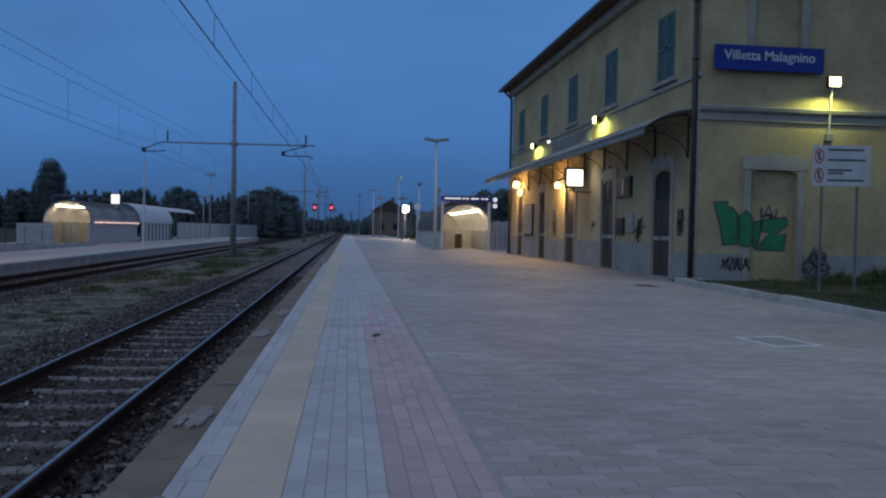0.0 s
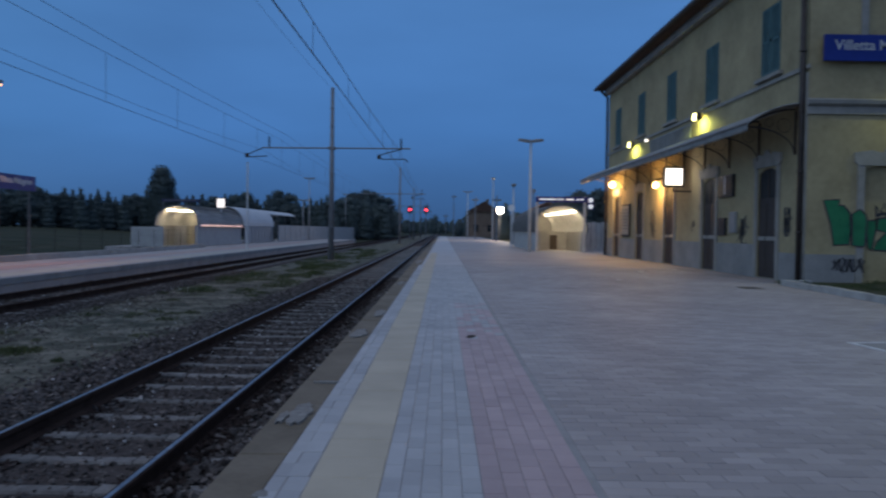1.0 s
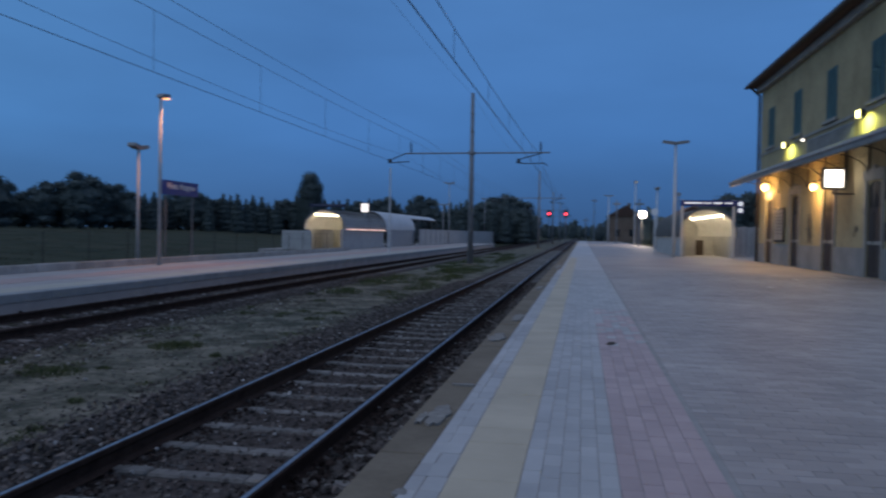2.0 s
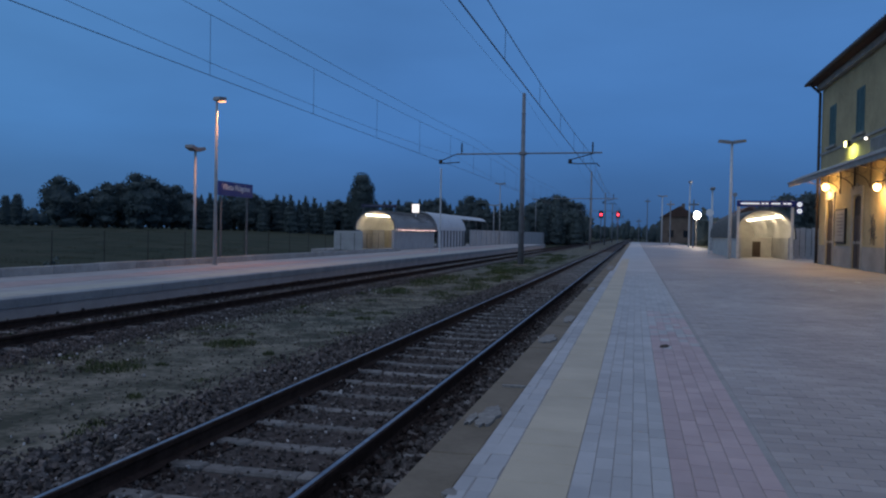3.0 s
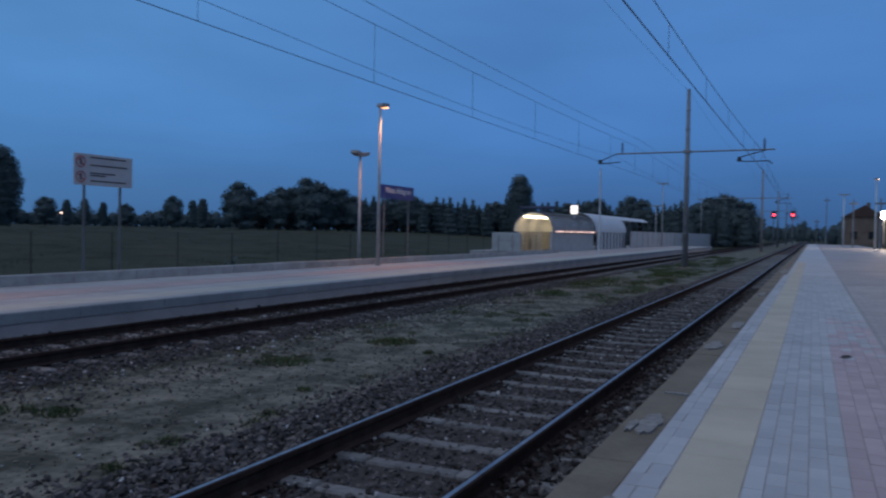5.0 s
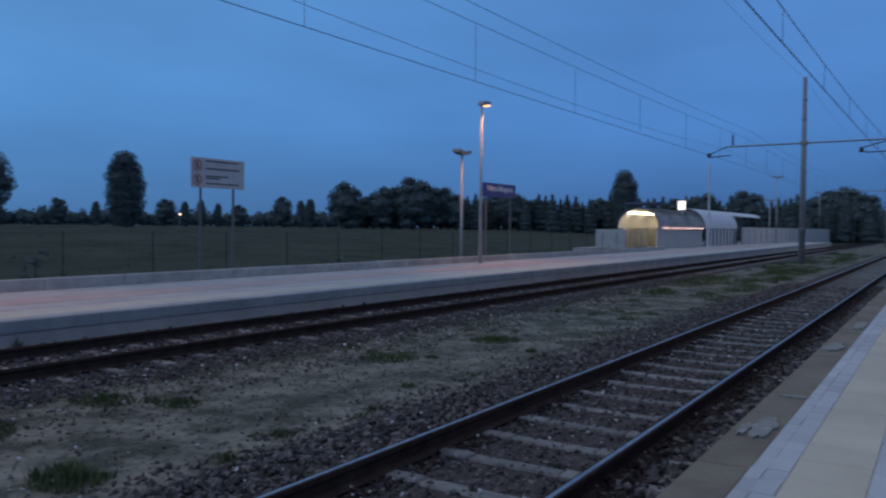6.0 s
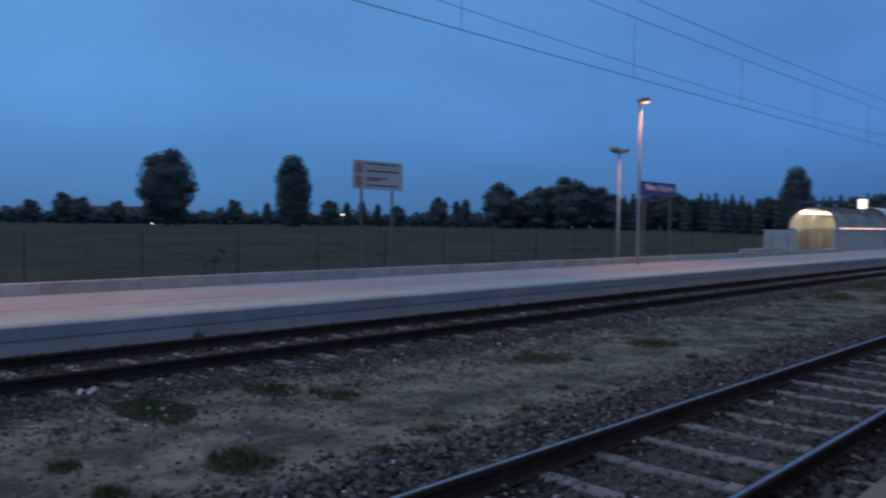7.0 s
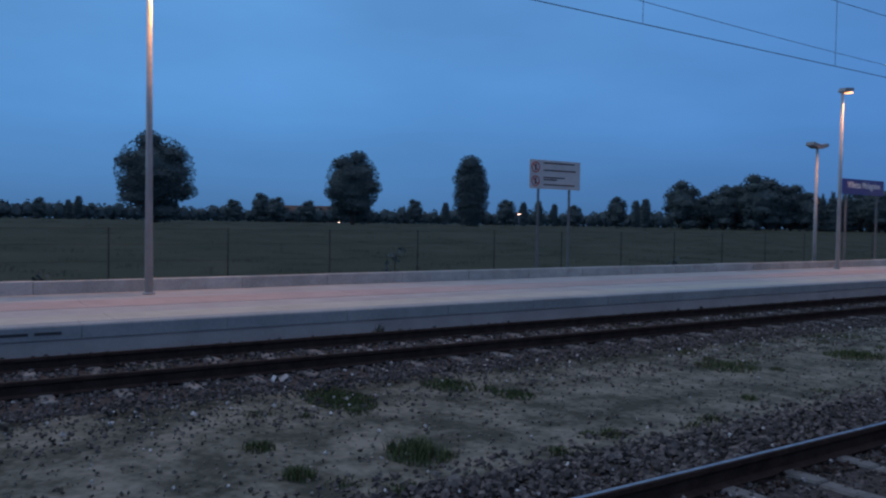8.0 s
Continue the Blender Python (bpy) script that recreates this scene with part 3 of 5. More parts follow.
# canopy over the doors
canopy = thing("platform_canopy", "grey metal canopy with scalloped fringe along the station front", "canopy", (0, 0, 0))
CX0 = 7.15
bm = bmesh.new()
def canopy_z(f):
    """Height of the bowed sheet, f from the wall (0) to the front edge (1)."""
    return 3.74 + 0.47 * (1 - f ** 2.1)


prof = [(BX - 0.01 - (BX - 0.01 - CX0) * k / 10, canopy_z(k / 10)) for k in range(11)]
prof += [(x, z - 0.022) for x, z in reversed(prof)]
prism(bm, prof, "y", BY0 + 0.1, BY1 + 0.1)
part("roof_sheet", bm, M_CANOPY, canopy, "grey sheet roofing")
part("front_gutter", made(tube, (CX0 - 0.03, BY0 + 0.05, 3.73), (CX0 - 0.03, BY1 + 0.15, 3.73), 0.032), M_CANOPY, canopy)
bm = bmesh.new()
k, y = 0, BY0 + 0.15
while y < BY1:      # fringe of small pointed boards
    prism(bm, [(y, 3.70), (y + 0.10, 3.70), (y + 0.10, 3.59), (y + 0.05, 3.53), (y, 3.59)], "x", CX0 - 0.015, CX0 + 0.005)
    y += 0.12
tagged(part("fringe", bm, M_CANOPY, canopy, "scalloped metal fringe"), kind="stuff")
for y in [BY0 + 0.6 + 2.15 * i for i in range(10)]:
    bm = bmesh.new()
    for k in range(6):
        f0, f1 = k / 6, (k + 1) / 6
        tube(bm, (BX - 0.03 - 1.27 * f0, y, canopy_z(f0) - 0.085), (BX - 0.03 - 1.27 * f1, y, canopy_z(f1) - 0.085), 0.02, n=6)
    box(bm, BX - 0.05, BX - 0.004, y - 0.03, y + 0.03, 3.05, 4.08)
    prev = None
    for j in range(9):
        a = math.pi / 2 * j / 8
        p = (BX - 0.05 - 1.12 * (1 - math.cos(a)), y, 3.08 + 0.62 * math.sin(a))
        if prev:
            tube(bm, prev, p, 0.017, n=6)
        prev = p
    for c, r in (((BX - 0.30, y, 3.74), 0.17), ((BX - 0.66, y, 3.80), 0.10)):
        prev = None
        for j in range(11):
            a = 2 * math.pi * j / 10
            p = (c[0] + r * math.cos(a), y, c[2] + r * math.sin(a))
            if prev:
                tube(bm, prev, p, 0.007, n=5)
            prev = p
    part("bracket", bm, M_PIPE, canopy, "scrolled iron bracket")
# small fretted railing over the canopy, in the middle of the front
bm = bmesh.new()
for z in (4.30, 4.78):
    box(bm, BX - 0.09, BX - 0.05, 26.6, 31.8, z, z + 0.05)
for i in range(27):
    box(bm, BX - 0.085, BX - 0.055, 26.65 + i * 0.195, 26.74 + i * 0.195, 4.352, 4.778)
tagged(part("fretted_railing", bm, M_CANOPY, building, "small fretted grey railing over the canopy"), kind="stuff")

# lamps on the building
def wall_flood(at, label, facing):
    fl = thing("floodlight", label, "floodlight", at, "floodlights on the station")
    part("housing", made(box, -0.16, 0.16, -0.02, 0.12, -0.13, 0.13, 0.02), M_BLACK, fl)
    part("lens", made(box, -0.14, 0.14, -0.032, -0.021, -0.11, 0.11), G_FLOOD, fl, "glowing yellow-green lens")
    bm = bmesh.new()
    tube(bm, (0, 0.10, 0), (0, 0.24, -0.04), 0.018, n=8)
    part("bracket", bm, M_IRON, fl)
    fl.rotation_euler = (0, 0, facing)
    return fl


wall_flood((BX - 0.22, 25.8, 4.92), "small floodlight glowing yellow above the canopy", -math.pi / 2)
wall_flood((BX - 0.22, 34.6, 4.95), "small floodlight glowing yellow above the canopy", -math.pi / 2)
wall_flood((11.78, BY0 - 0.26, 4.92), "floodlight glowing yellow on the end wall", 0)
FLOOD_COLOR = (0.88, 0.95, 0.24)
spot_lamp("floodlight_light", (BX - 0.30, 25.62, 4.76), 95, FLOOD_COLOR, (0, -38, 0))
spot_lamp("floodlight_light", (BX - 0.30, 34.42, 4.79), 95, FLOOD_COLOR, (0, -38, 0))
spot_lamp("floodlight_light", (11.66, BY0 - 0.42, 4.82), 100, FLOOD_COLOR, (-24, 0, 0))
flood_post = thing("conduit", "grey conduit and junction box under the floodlight", "conduit", (11.78, BY0 - 0.08, 3.56))
part("pipe", made(tube, (0, 0, 0.1), (0, -0.1, 1.36), 0.022), M_GALV, flood_post)
part("junction_box", made(box, -0.09, 0.09, -0.07, 0.05, -0.06, 0.12, 0.01), M_DEVICE, flood_post)


def globe_lamp(at, label, r=0.16):
    g = thing("wall_lamp", label, "lamp", at, "globe lamps under the canopy")
    bm = bmesh.new()
    bmesh.ops.create_uvsphere(bm, u_segments=16, v_segments=10, radius=r)
    part("globe", bm, G_WARM, g, "glowing globe", True)
    bm = bmesh.new()
    tube(bm, (0.02, 0, r - 0.02), (0.02, 0, 0.22), 0.05)
    tube(bm, (0.02, 0, 0.20), (0.23, 0, 0.24), 0.018)
    part("arm", bm, M_IRON, g)


globe_lamp((BX - 0.24, 37.7, 3.42), "round wall lamp glowing warm yellow under the canopy")
globe_lamp((BX - 0.24, 30.2, 2.98), "round wall lamp glowing warm yellow beside a door", 0.13)
point_lamp("globe_light", (BX - 0.50, 37.7, 3.18), 210, (1.0, 0.56, 0.18))
point_lamp("globe_light", (BX - 0.50, 30.2, 2.76), 120, (1.0, 0.56, 0.18))

sl = thing("small_wall_light", "tiny white light over the canopy", "lamp", (BX - 0.10, 32.3, 4.90))
bm = bmesh.new()
bmesh.ops.create_uvsphere(bm, u_segments=10, v_segments=8, radius=0.055)
part("bulb", bm, G_SCREEN, sl, "glowing white bulb", True)
part("base", made(box, 0.05, 0.10, -0.06, 0.06, -0.06, 0.06), M_BLACK, sl)

# lit square clock, a plain glowing face, on a bracket square to the wall
disp = thing("departure_display", "lit white square clock in a black case on a wall bracket", "display", (7.9, 26.7, 3.04))
part("case", made(box, -0.34, 0.34, 0.0, 0.14, -0.34, 0.34, 0.02), M_BLACK, disp)
part("screen", made(box, -0.27, 0.27, -0.012, -0.002, -0.27, 0.27), G_SCREEN, disp, "glowing white face")
bm = bmesh.new()
box(bm, -0.02, 0.02, 0.04, 0.10, -0.46, -0.342)
box(bm, -0.02, 0.60, 0.04, 0.10, -0.50, -0.46)
part("bracket", bm, M_IRON, disp, "dark bracket arm")
point_lamp("display_light", (7.9, 26.45, 3.04), 8, (1.0, 0.93, 0.84))
# monitor and small boxes on the wall
mon = thing("timetable_monitor", "dark monitor in a steel case on the wall", "monitor", (BX - 0.06, 23.35, 2.55))
part("case", made(box, -0.03, 0.058, -0.62, 0.62, -0.32, 0.32, 0.01), M_BLACK, mon)
part("screen", made(box, -0.040, -0.032, -0.57, -0.07, -0.27, 0.27), M_DUSTY, mon, "dark glass")
part("screen", made(box, -0.040, -0.032, 0.07, 0.57, -0.27, 0.27), M_DUSTY, mon, "dark glass")
part("divider", made(box, -0.042, -0.032, -0.045, 0.045, -0.25, 0.27), M_GALV, mon, "pale steel strip")
for y, z, w, h, mt, nm, lb in ((23.62, 1.36, 0.30, 0.26, M_BLACK, "ticket_validator", "dark ticket machine on the wall"), (22.75, 1.48, 0.24, 0.30, M_DEVICE, "meter_box", "grey meter box on the wall")):
    bx = thing(nm, lb, "box", (BX - 0.02, y, z))
    part("case", made(box, -0.06, 0.018, -w, w, -h, h, 0.01), mt, bx)
    part("front_plate", made(box, -0.068, -0.062, -w * 0.7, w * 0.7, -h * 0.7, h * 0.6), M_IRON if mt is M_BLACK else M_DEVICE, bx)
board = thing("notice_board", "pale notice board in a dark frame on the station wall", "notice board", (BX - 0.03, 35.8, 1.7))
part("frame", made(box, -0.05, 0.02, -0.78, 0.78, -0.72, 0.72, 0.01), M_IRON, board)
part("sheet", made(box, -0.062, -0.052, -0.70, 0.70, -0.64, 0.64), M_STONE, board, "pale printed sheet")
for r in range(7):
    part("print_line", made(box, -0.067, -0.063, -0.55, 0.1 + 0.4 * random.random(), 0.45 - r * 0.14, 0.48 - r * 0.14), M_INK, board)

# name boards
def name_board(at, turn, label, half):
    nb = thing("station_sign", label, "sign", at, "station name signs", turn=turn)
    part("panel", made(box, -half, half, -0.03, 0.03, -0.30, 0.30, 0.006), M_BLUE, nb, "dark blue panel")
    return nb


nb = name_board((10.14, BY0 - 0.16, 5.42), 0, "blue station name sign with white lettering on the wall", 1.40)
lettering("lettering", "Villetta Malagnino", 0.325, M_PANEL, nb, pose(0.0, -0.036, 0.05, 90, 0, 0))
for s in (-1.2, 1.2):
    part("bracket", made(box, s - 0.03, s + 0.03, 0.03, 0.15, -0.2, 0.2), M_GALV, nb)
nb = name_board((-16.7, 31.5, 2.80), 90, "blue station name sign on two posts behind the kerb", 1.52)
lettering("lettering", "Villetta Malagnino", 0.34, M_WHITE, nb, pose(0.0, -0.036, 0.06, 90, 0, 0))
for s in (-1.15, 1.15):
    part("post", made(tube, (s, 0.06, -3.75), (s, 0.06, 0.28), 0.040), M_HOOP, nb, "grey steel post")


def prohibition(at, turn, label, tall, size=1.0):
    """White warning panel on two posts: two red rings with dark figures and lines of print."""
    pr = thing("warning_sign", label, "sign", at, "warning signs", turn=turn)
    w, h = 0.94, 0.40
    part("panel", made(box, -w, w, -0.015, 0.015, -h, h, 0.004), M_PANEL, pr, "weathered white panel")
    for s in (-0.58, 0.58):
        part("post", made(tube, (s, 0.05, -tall), (s, 0.05, h - 0.05), 0.035), M_HOOP, pr, "grey steel post")
    for z in (0.19, -0.19):
        bm = bmesh.new()
        for j in range(20):
            a0, a1 = 2 * math.pi * j / 20, 2 * math.pi * (j + 1) / 20
            tube(bm, (-0.74 + 0.135 * math.cos(a0), -0.018, z + 0.135 * math.sin(a0)), (-0.74 + 0.135 * math.cos(a1), -0.018, z + 0.135 * math.sin(a1)), 0.014, n=4)
        tube(bm, (-0.83, -0.018, z + 0.09), (-0.65, -0.018, z - 0.09), 0.012, n=4)
        part("ring", bm, M_RED, pr, "red prohibition ring")
        part("symbol", made(box, -0.765, -0.715, -0.020, -0.016, z - 0.08, z + 0.09), M_INK, pr)
    for z, a, b in ((0.30, -0.45, 0.72), (0.10, -0.45, 0.76), (-0.10, -0.45, 0.35), (-0.16, -0.45, 0.05), (-0.30, -0.45, 0.72)):
        part("print_bar", made(box, a, b, -0.019, -0.0155, z, z + 0.035), M_INK, pr)
    pr.scale = (size, 1, 1)
    return pr


prohibition((9.72, 14.6, 2.55), -6, "white warning sign with two red rings on posts in grass", 2.55, 0.61)
prohibition((-16.7, 15.16, 2.53), 90, "white warning sign with two red rings on posts behind kerb", 3.45)

# graffiti: flat spray-painted letter forms
def line(bm, pts, w, at, closed=False):
    """A sprayed line along pts (along, height), w wide; at maps (along, height, out) to the world."""
    n = len(pts)
    rows = []
    for k, p in enumerate(pts):
        a = pts[(k - 1) % n] if closed or k else p
        b = pts[(k + 1) % n] if closed or k < n - 1 else p
        d = Vector((b[0] - a[0], b[1] - a[1]))
        d = d.normalized() if d.length > 1e-6 else Vector((1, 0))
        q = (-d.y * w, d.x * w)
        rows.append([bm.verts.new(at(p[0] + s * q[0], p[1] + s * q[1], o)) for s, o in ((-1, 0), (-1, 0.003), (1, 0.003), (1, 0))])
    for k in range(n if closed else n - 1):
        a, b = rows[k], rows[(k + 1) % n]
        for j in range(3):
            bm.faces.new((a[j], a[j + 1], b[j + 1], b[j]))


def scrawl(u, z, w, h, n, rg):
    """Points of a looping pen stroke that runs along from u."""
    p = []
    f, g = rg.uniform(0.8, 2.2), rg.uniform(0, 6.28)
    for k in range(n):
        t = k / (n - 1)
        p.append((u + w * (t - 0.5) + 0.25 * w * math.sin(6.28 * f * 1.7 * t + g), z + h * 0.5 * math.sin(6.28 * f * t + g) + rg.uniform(-0.06, 0.06) * h))
    return p


def spray(name, outlines, mat, label):
    g = thing(name, label, "graffiti", (0, 0, 0))
    for y, pts in outlines:
        pts = [(0.988 * u, 0.985 * z) for u, z in pts]
        bm = bmesh.new()
        prism(bm, pts, "y", y - 0.004, y)
        part("letter_shape", bm, mat, g, "green painted letter shape")
        bm = bmesh.new()
        line(bm, pts, 0.020, lambda u, z, o: (u, y - 0.0045 - o, z), True)
        part("outline", bm, M_INK, g, "black outline")
    return g


mural = spray("graffiti_large", [
    (BY0 - 0.004, [(9.00, 1.98), (9.38, 2.00), (9.36, 1.86), (9.48, 1.86), (9.62, 1.70), (9.66, 1.30), (9.62, 0.95), (9.26, 0.93), (9.18, 1.40)]),
    (BY0 - 0.032, [(9.68, 0.93), (9.66, 1.66), (9.84, 1.78), (9.98, 1.66), (10.02, 1.50), (9.98, 0.92), (9.88, 0.90)]),
    (BY0 + 0.116, [(10.05, 1.52), (10.13, 0.88), (10.22, 0.80), (10.36, 1.56), (10.24, 1.52)]),
    (BY0 + 0.116, [(10.28, 1.56), (10.98, 1.64), (11.02, 1.46), (10.70, 1.20), (10.98, 1.22), (10.94, 0.80), (10.26, 0.82), (10.34, 1.02), (10.56, 1.24), (10.34, 1.30)])],
    M_SPRAY, "large green graffiti with black outlines on the wall")
tag = thing("graffiti_tag", "black scrawled graffiti on the grey dado", "graffiti", (0, 0, 0))
rg = random.Random(44)
for x in (9.20, 9.32, 9.45, 9.58, 9.70, 9.80):
    bm = bmesh.new()
    line(bm, scrawl(x, 0.45, 0.13, rg.uniform(0.22, 0.36), 14, rg), 0.017, lambda u, z, o: (u, BY0 - 0.031 - o, z))
    part("stroke", bm, M_INK, tag)
for y0, z0, wd, ht, n, out in ((19.32, 1.50, 0.44, 0.95, 9, 0.004), (31.4, 1.55, 0.75, 1.15, 9, 0.004), (26.5, 1.40, 0.55, 0.35, 4, 0.004), (25.7, 1.95, 0.35, 0.30, 3, 0.004), (24.2, 1.15, 0.40, 0.55, 5, 0.004), (22.05, 1.25, 0.75, 0.75, 9, 0.004)):
    tg = thing("graffiti_tag", "dark scrawled graffiti on the ochre wall", "graffiti", (0, 0, 0), "small wall scrawls")
    for i in range(n):
        bm = bmesh.new()
        line(bm, scrawl(y0 + wd * rg.uniform(-0.3, 0.3), z0 + ht * rg.uniform(-0.35, 0.35), wd * rg.uniform(0.2, 0.7), ht * rg.uniform(0.25, 0.6), 12, rg), rg.uniform(0.008, 0.022),
             lambda u, z, o: (BX - 0.002 - out - o, u, z))
        part("stroke", bm, M_INK, tg)
zig = [(10.20, 1.58), (10.18, 1.85), (10.30, 1.69), (10.38, 1.91), (10.46, 1.69), (10.61, 1.81), (10.57, 1.60)]
bm = bmesh.new()
line(bm, zig, 0.026, lambda u, z, o: (u, BY0 + 0.114 - o, z))
part("crown_stroke", bm, M_INK, mural, "black crown over the letters")
bm = bmesh.new()
line(bm, [(10.22, 1.62), (10.36, 1.67), (10.53, 1.62), (10.40, 1.58)], 0.04, lambda u, z, o: (u, BY0 + 0.117 - o, z))
part("crown_stroke", bm, M_INK, mural, "black crown over the letters")

# ---- overhead line ----
def mast(y, label, x=-6.4, top=9.55, arm_z=5.95):
    m = thing("catenary_mast", label, "mast", (x, y, 0), "overhead line masts")
    bm = bmesh.new()
    tube(bm, (0, 0, SAND_Z - 0.1), (0, 0, top), 0.18, 0.10, 14)
    for z in (1.2, 4.4, 7.2, 8.3):
        tube(bm, (0, 0, z), (0, 0, z + 0.06), 0.205 - 0.009 * z, n=14)
    part("pole", bm, M_MAST, m, "tapered grey steel pole", True)
    part("footing", made(box, -0.4, 0.4, -0.4, 0.4, FIELD_Z, SAND_Z + 0.08, 0.03), M_CONC_OLD, m)
    left, right = T2 - x - 0.20, T1 - x + 0.55
    bm = bmesh.new()
    tube(bm, (left - 0.35, 0, arm_z - 0.03), (right + 0.55, 0, arm_z + 0.03), 0.045, n=8)
    box(bm, -0.2, 0.2, -0.17, 0.17, arm_z - 0.10, arm_z + 0.10, 0.02)
    part("cross_arm", bm, M_MAST, m, "grey cross arm over both tracks")
    for tx in (left, right):
        bm = bmesh.new()
        tube(bm, (tx, 0, arm_z + 0.02), (tx, 0, arm_z + 0.66), 0.035, n=8)
        for k in range(4):
            tube(bm, (tx, 0, arm_z + 0.12 + 0.12 * k), (tx, 0, arm_z + 0.15 + 0.12 * k), 0.075, n=8)
        part("insulator", bm, M_IRON, m, "dark ribbed insulator")
        bm = bmesh.new()
        if tx == left:
            pts = [(tx - 0.35, 0, arm_z - 0.03), (tx - 0.75, 0, arm_z - 0.20), (tx - 1.25, 0, arm_z - 0.42), (tx - 1.32, 0, arm_z - 0.60), (tx - 0.1, 0, arm_z - 0.52)]
        else:
            pts = [(tx + 0.10, 0, arm_z), (tx - 0.50, 0, arm_z - 0.16), (tx - 1.30, 0, arm_z - 0.38), (tx - 1.42, 0, arm_z - 0.55), (tx - 1.0, 0, arm_z - 0.62), (tx + 0.25, 0, arm_z - 0.60), (tx + 0.42, 0, arm_z - 0.78)]
        for a, b in zip(pts, pts[1:]):
            tube(bm, a, b, 0.030, n=6)
        part("registration_arm", bm, M_IRON, m, "dark bent registration arm")
        part("clamp", made(box, pts[3 if tx == left else 2][0] - 0.10, pts[3 if tx == left else 2][0] + 0.10, -0.06, 0.06, arm_z - 0.62, arm_z - 0.36, 0.02), M_IRON, m)
    return m


for x, y in ((-6.4, 47.6), (-5.2, 107.0), (-5.0, 160.0), (-4.8, 215.0)):
    mast(y, "tall grey steel mast with a cross arm between the tracks", x)


def cable(name, pts, r, label):
    cu = bpy.data.curves.new(name, "CURVE")
    cu.dimensions, cu.bevel_depth, cu.bevel_resolution = "3D", r, 1
    sp = cu.splines.new("POLY")
    sp.points.add(len(pts) - 1)
    for p, q in zip(sp.points, pts):
        p.co = (*q, 1)
    cu.materials.append(M_WIRE)
    ob = new(name, cu)
    return tagged(ob, label, "cable")


def hung(x, z, sag, zig, y):
    """Place of a wire at y: it sags between the masts and zigzags from mast to mast."""
    s = (y - 47.6) / 49.7
    f = s - math.floor(s)
    w = zig * (1 - 2 * f if math.floor(s) % 2 == 0 else 2 * f - 1)
    return (x + w, y, z - sag * 4 * f * (1 - f))


ys = [-52 + 4.0 * i for i in range(83)]
for tx, cz, mz in ((T1, 4.93, 5.98), (T2, 4.80, 6.45)):
    turned.append(thing("overhead_line", "dark overhead contact wire hung from a sagging carrier wire", "overhead line", (0, 0, 0), "overhead lines"))
    ow = turned[-1]
    for nm, z, sag, r in (("contact_wire", cz, 0.03, 0.014 if tx == T1 else 0.008), ("carrier_wire", mz, 0.42 if tx == T1 else 0.25, 0.011 if tx == T1 else 0.007)):
        c = cable(nm, [hung(tx, z, sag, 0.12, y) for y in ys], r, "dark wire")
        c.parent = ow
        del c["category"]
    if tx == T2:
        c = cable("carrier_wire", [hung(tx + 0.32, mz + 0.32, 0.30, 0.12, y) for y in ys], 0.007, "dark wire")
        c.parent = ow
        del c["category"]
    for i in range(34):
        y = -20 + 6.2 * i
        a, b = hung(tx, cz, 0.03, 0.12, y), hung(tx, mz, 0.42 if tx == T1 else 0.25, 0.12, y)
        part("dropper", made(tube, a, b, 0.006, n=4), M_WIRE, ow)
for x, z in ((-10.6, 5.85), (-6.4, 9.45)):
    cable("feeder_cable", [hung(x, z, 0.5, 0, y) for y in ys], 0.006, "thin dark feeder cable along the masts")

# ---- platform lamps ----
def street_lamp(x, y, z, h, label, lit=True, toward=1, group="tall platform lamps"):
    """Tapered pole with a flat lantern that points along the track."""
    l = thing("street_lamp", label, "street lamp", (x, y, z), group)
    bm = bmesh.new()
    tube(bm, (0, 0, 0), (0, 0, h), 0.080, 0.044, 14)
    tube(bm, (0, 0, 0), (0, 0, 0.03), 0.12, n=14)
    part("pole", bm, M_POLE, l, "tapered galvanised pole", True)
    bm = bmesh.new()
    prism(bm, [(-0.10, h - 0.05), (0.10, h - 0.07), (0.54 * toward, h + 0.05), (0.50 * toward, h + 0.14), (0.0, h + 0.09)] if toward > 0 else
          [(0.10, h - 0.05), (-0.10, h - 0.07), (-0.66, h + 0.08), (-0.62, h + 0.17), (0.0, h + 0.10)], "x", -0.13, 0.13)
    hd = part("lantern", bm, M_DEVICE, l, "flat grey lantern")
    bm = bmesh.new()
    box(bm, -0.11, 0.11, 0.16 * toward if toward > 0 else -0.50, 0.50 if toward > 0 else -0.16, h - 0.06, h - 0.01)
    part("diffuser", bm, G_STREET if lit else M_DEVICE, hd, "glowing orange diffuser" if lit else "unlit diffuser")
    if lit:
        spot_lamp("street_light", (x, y + 0.4 * toward, z + h - 0.16), 420, (1.0, 0.42, 0.16), (0, -22, 0), 112)
    return l


street_lamp(-15.7, 28.0, FAR_Z, 6.42, "tall galvanised platform lamp glowing orange")
street_lamp(-15.7, 3.9, FAR_Z, 6.5, "tall galvanised platform lamp glowing orange")


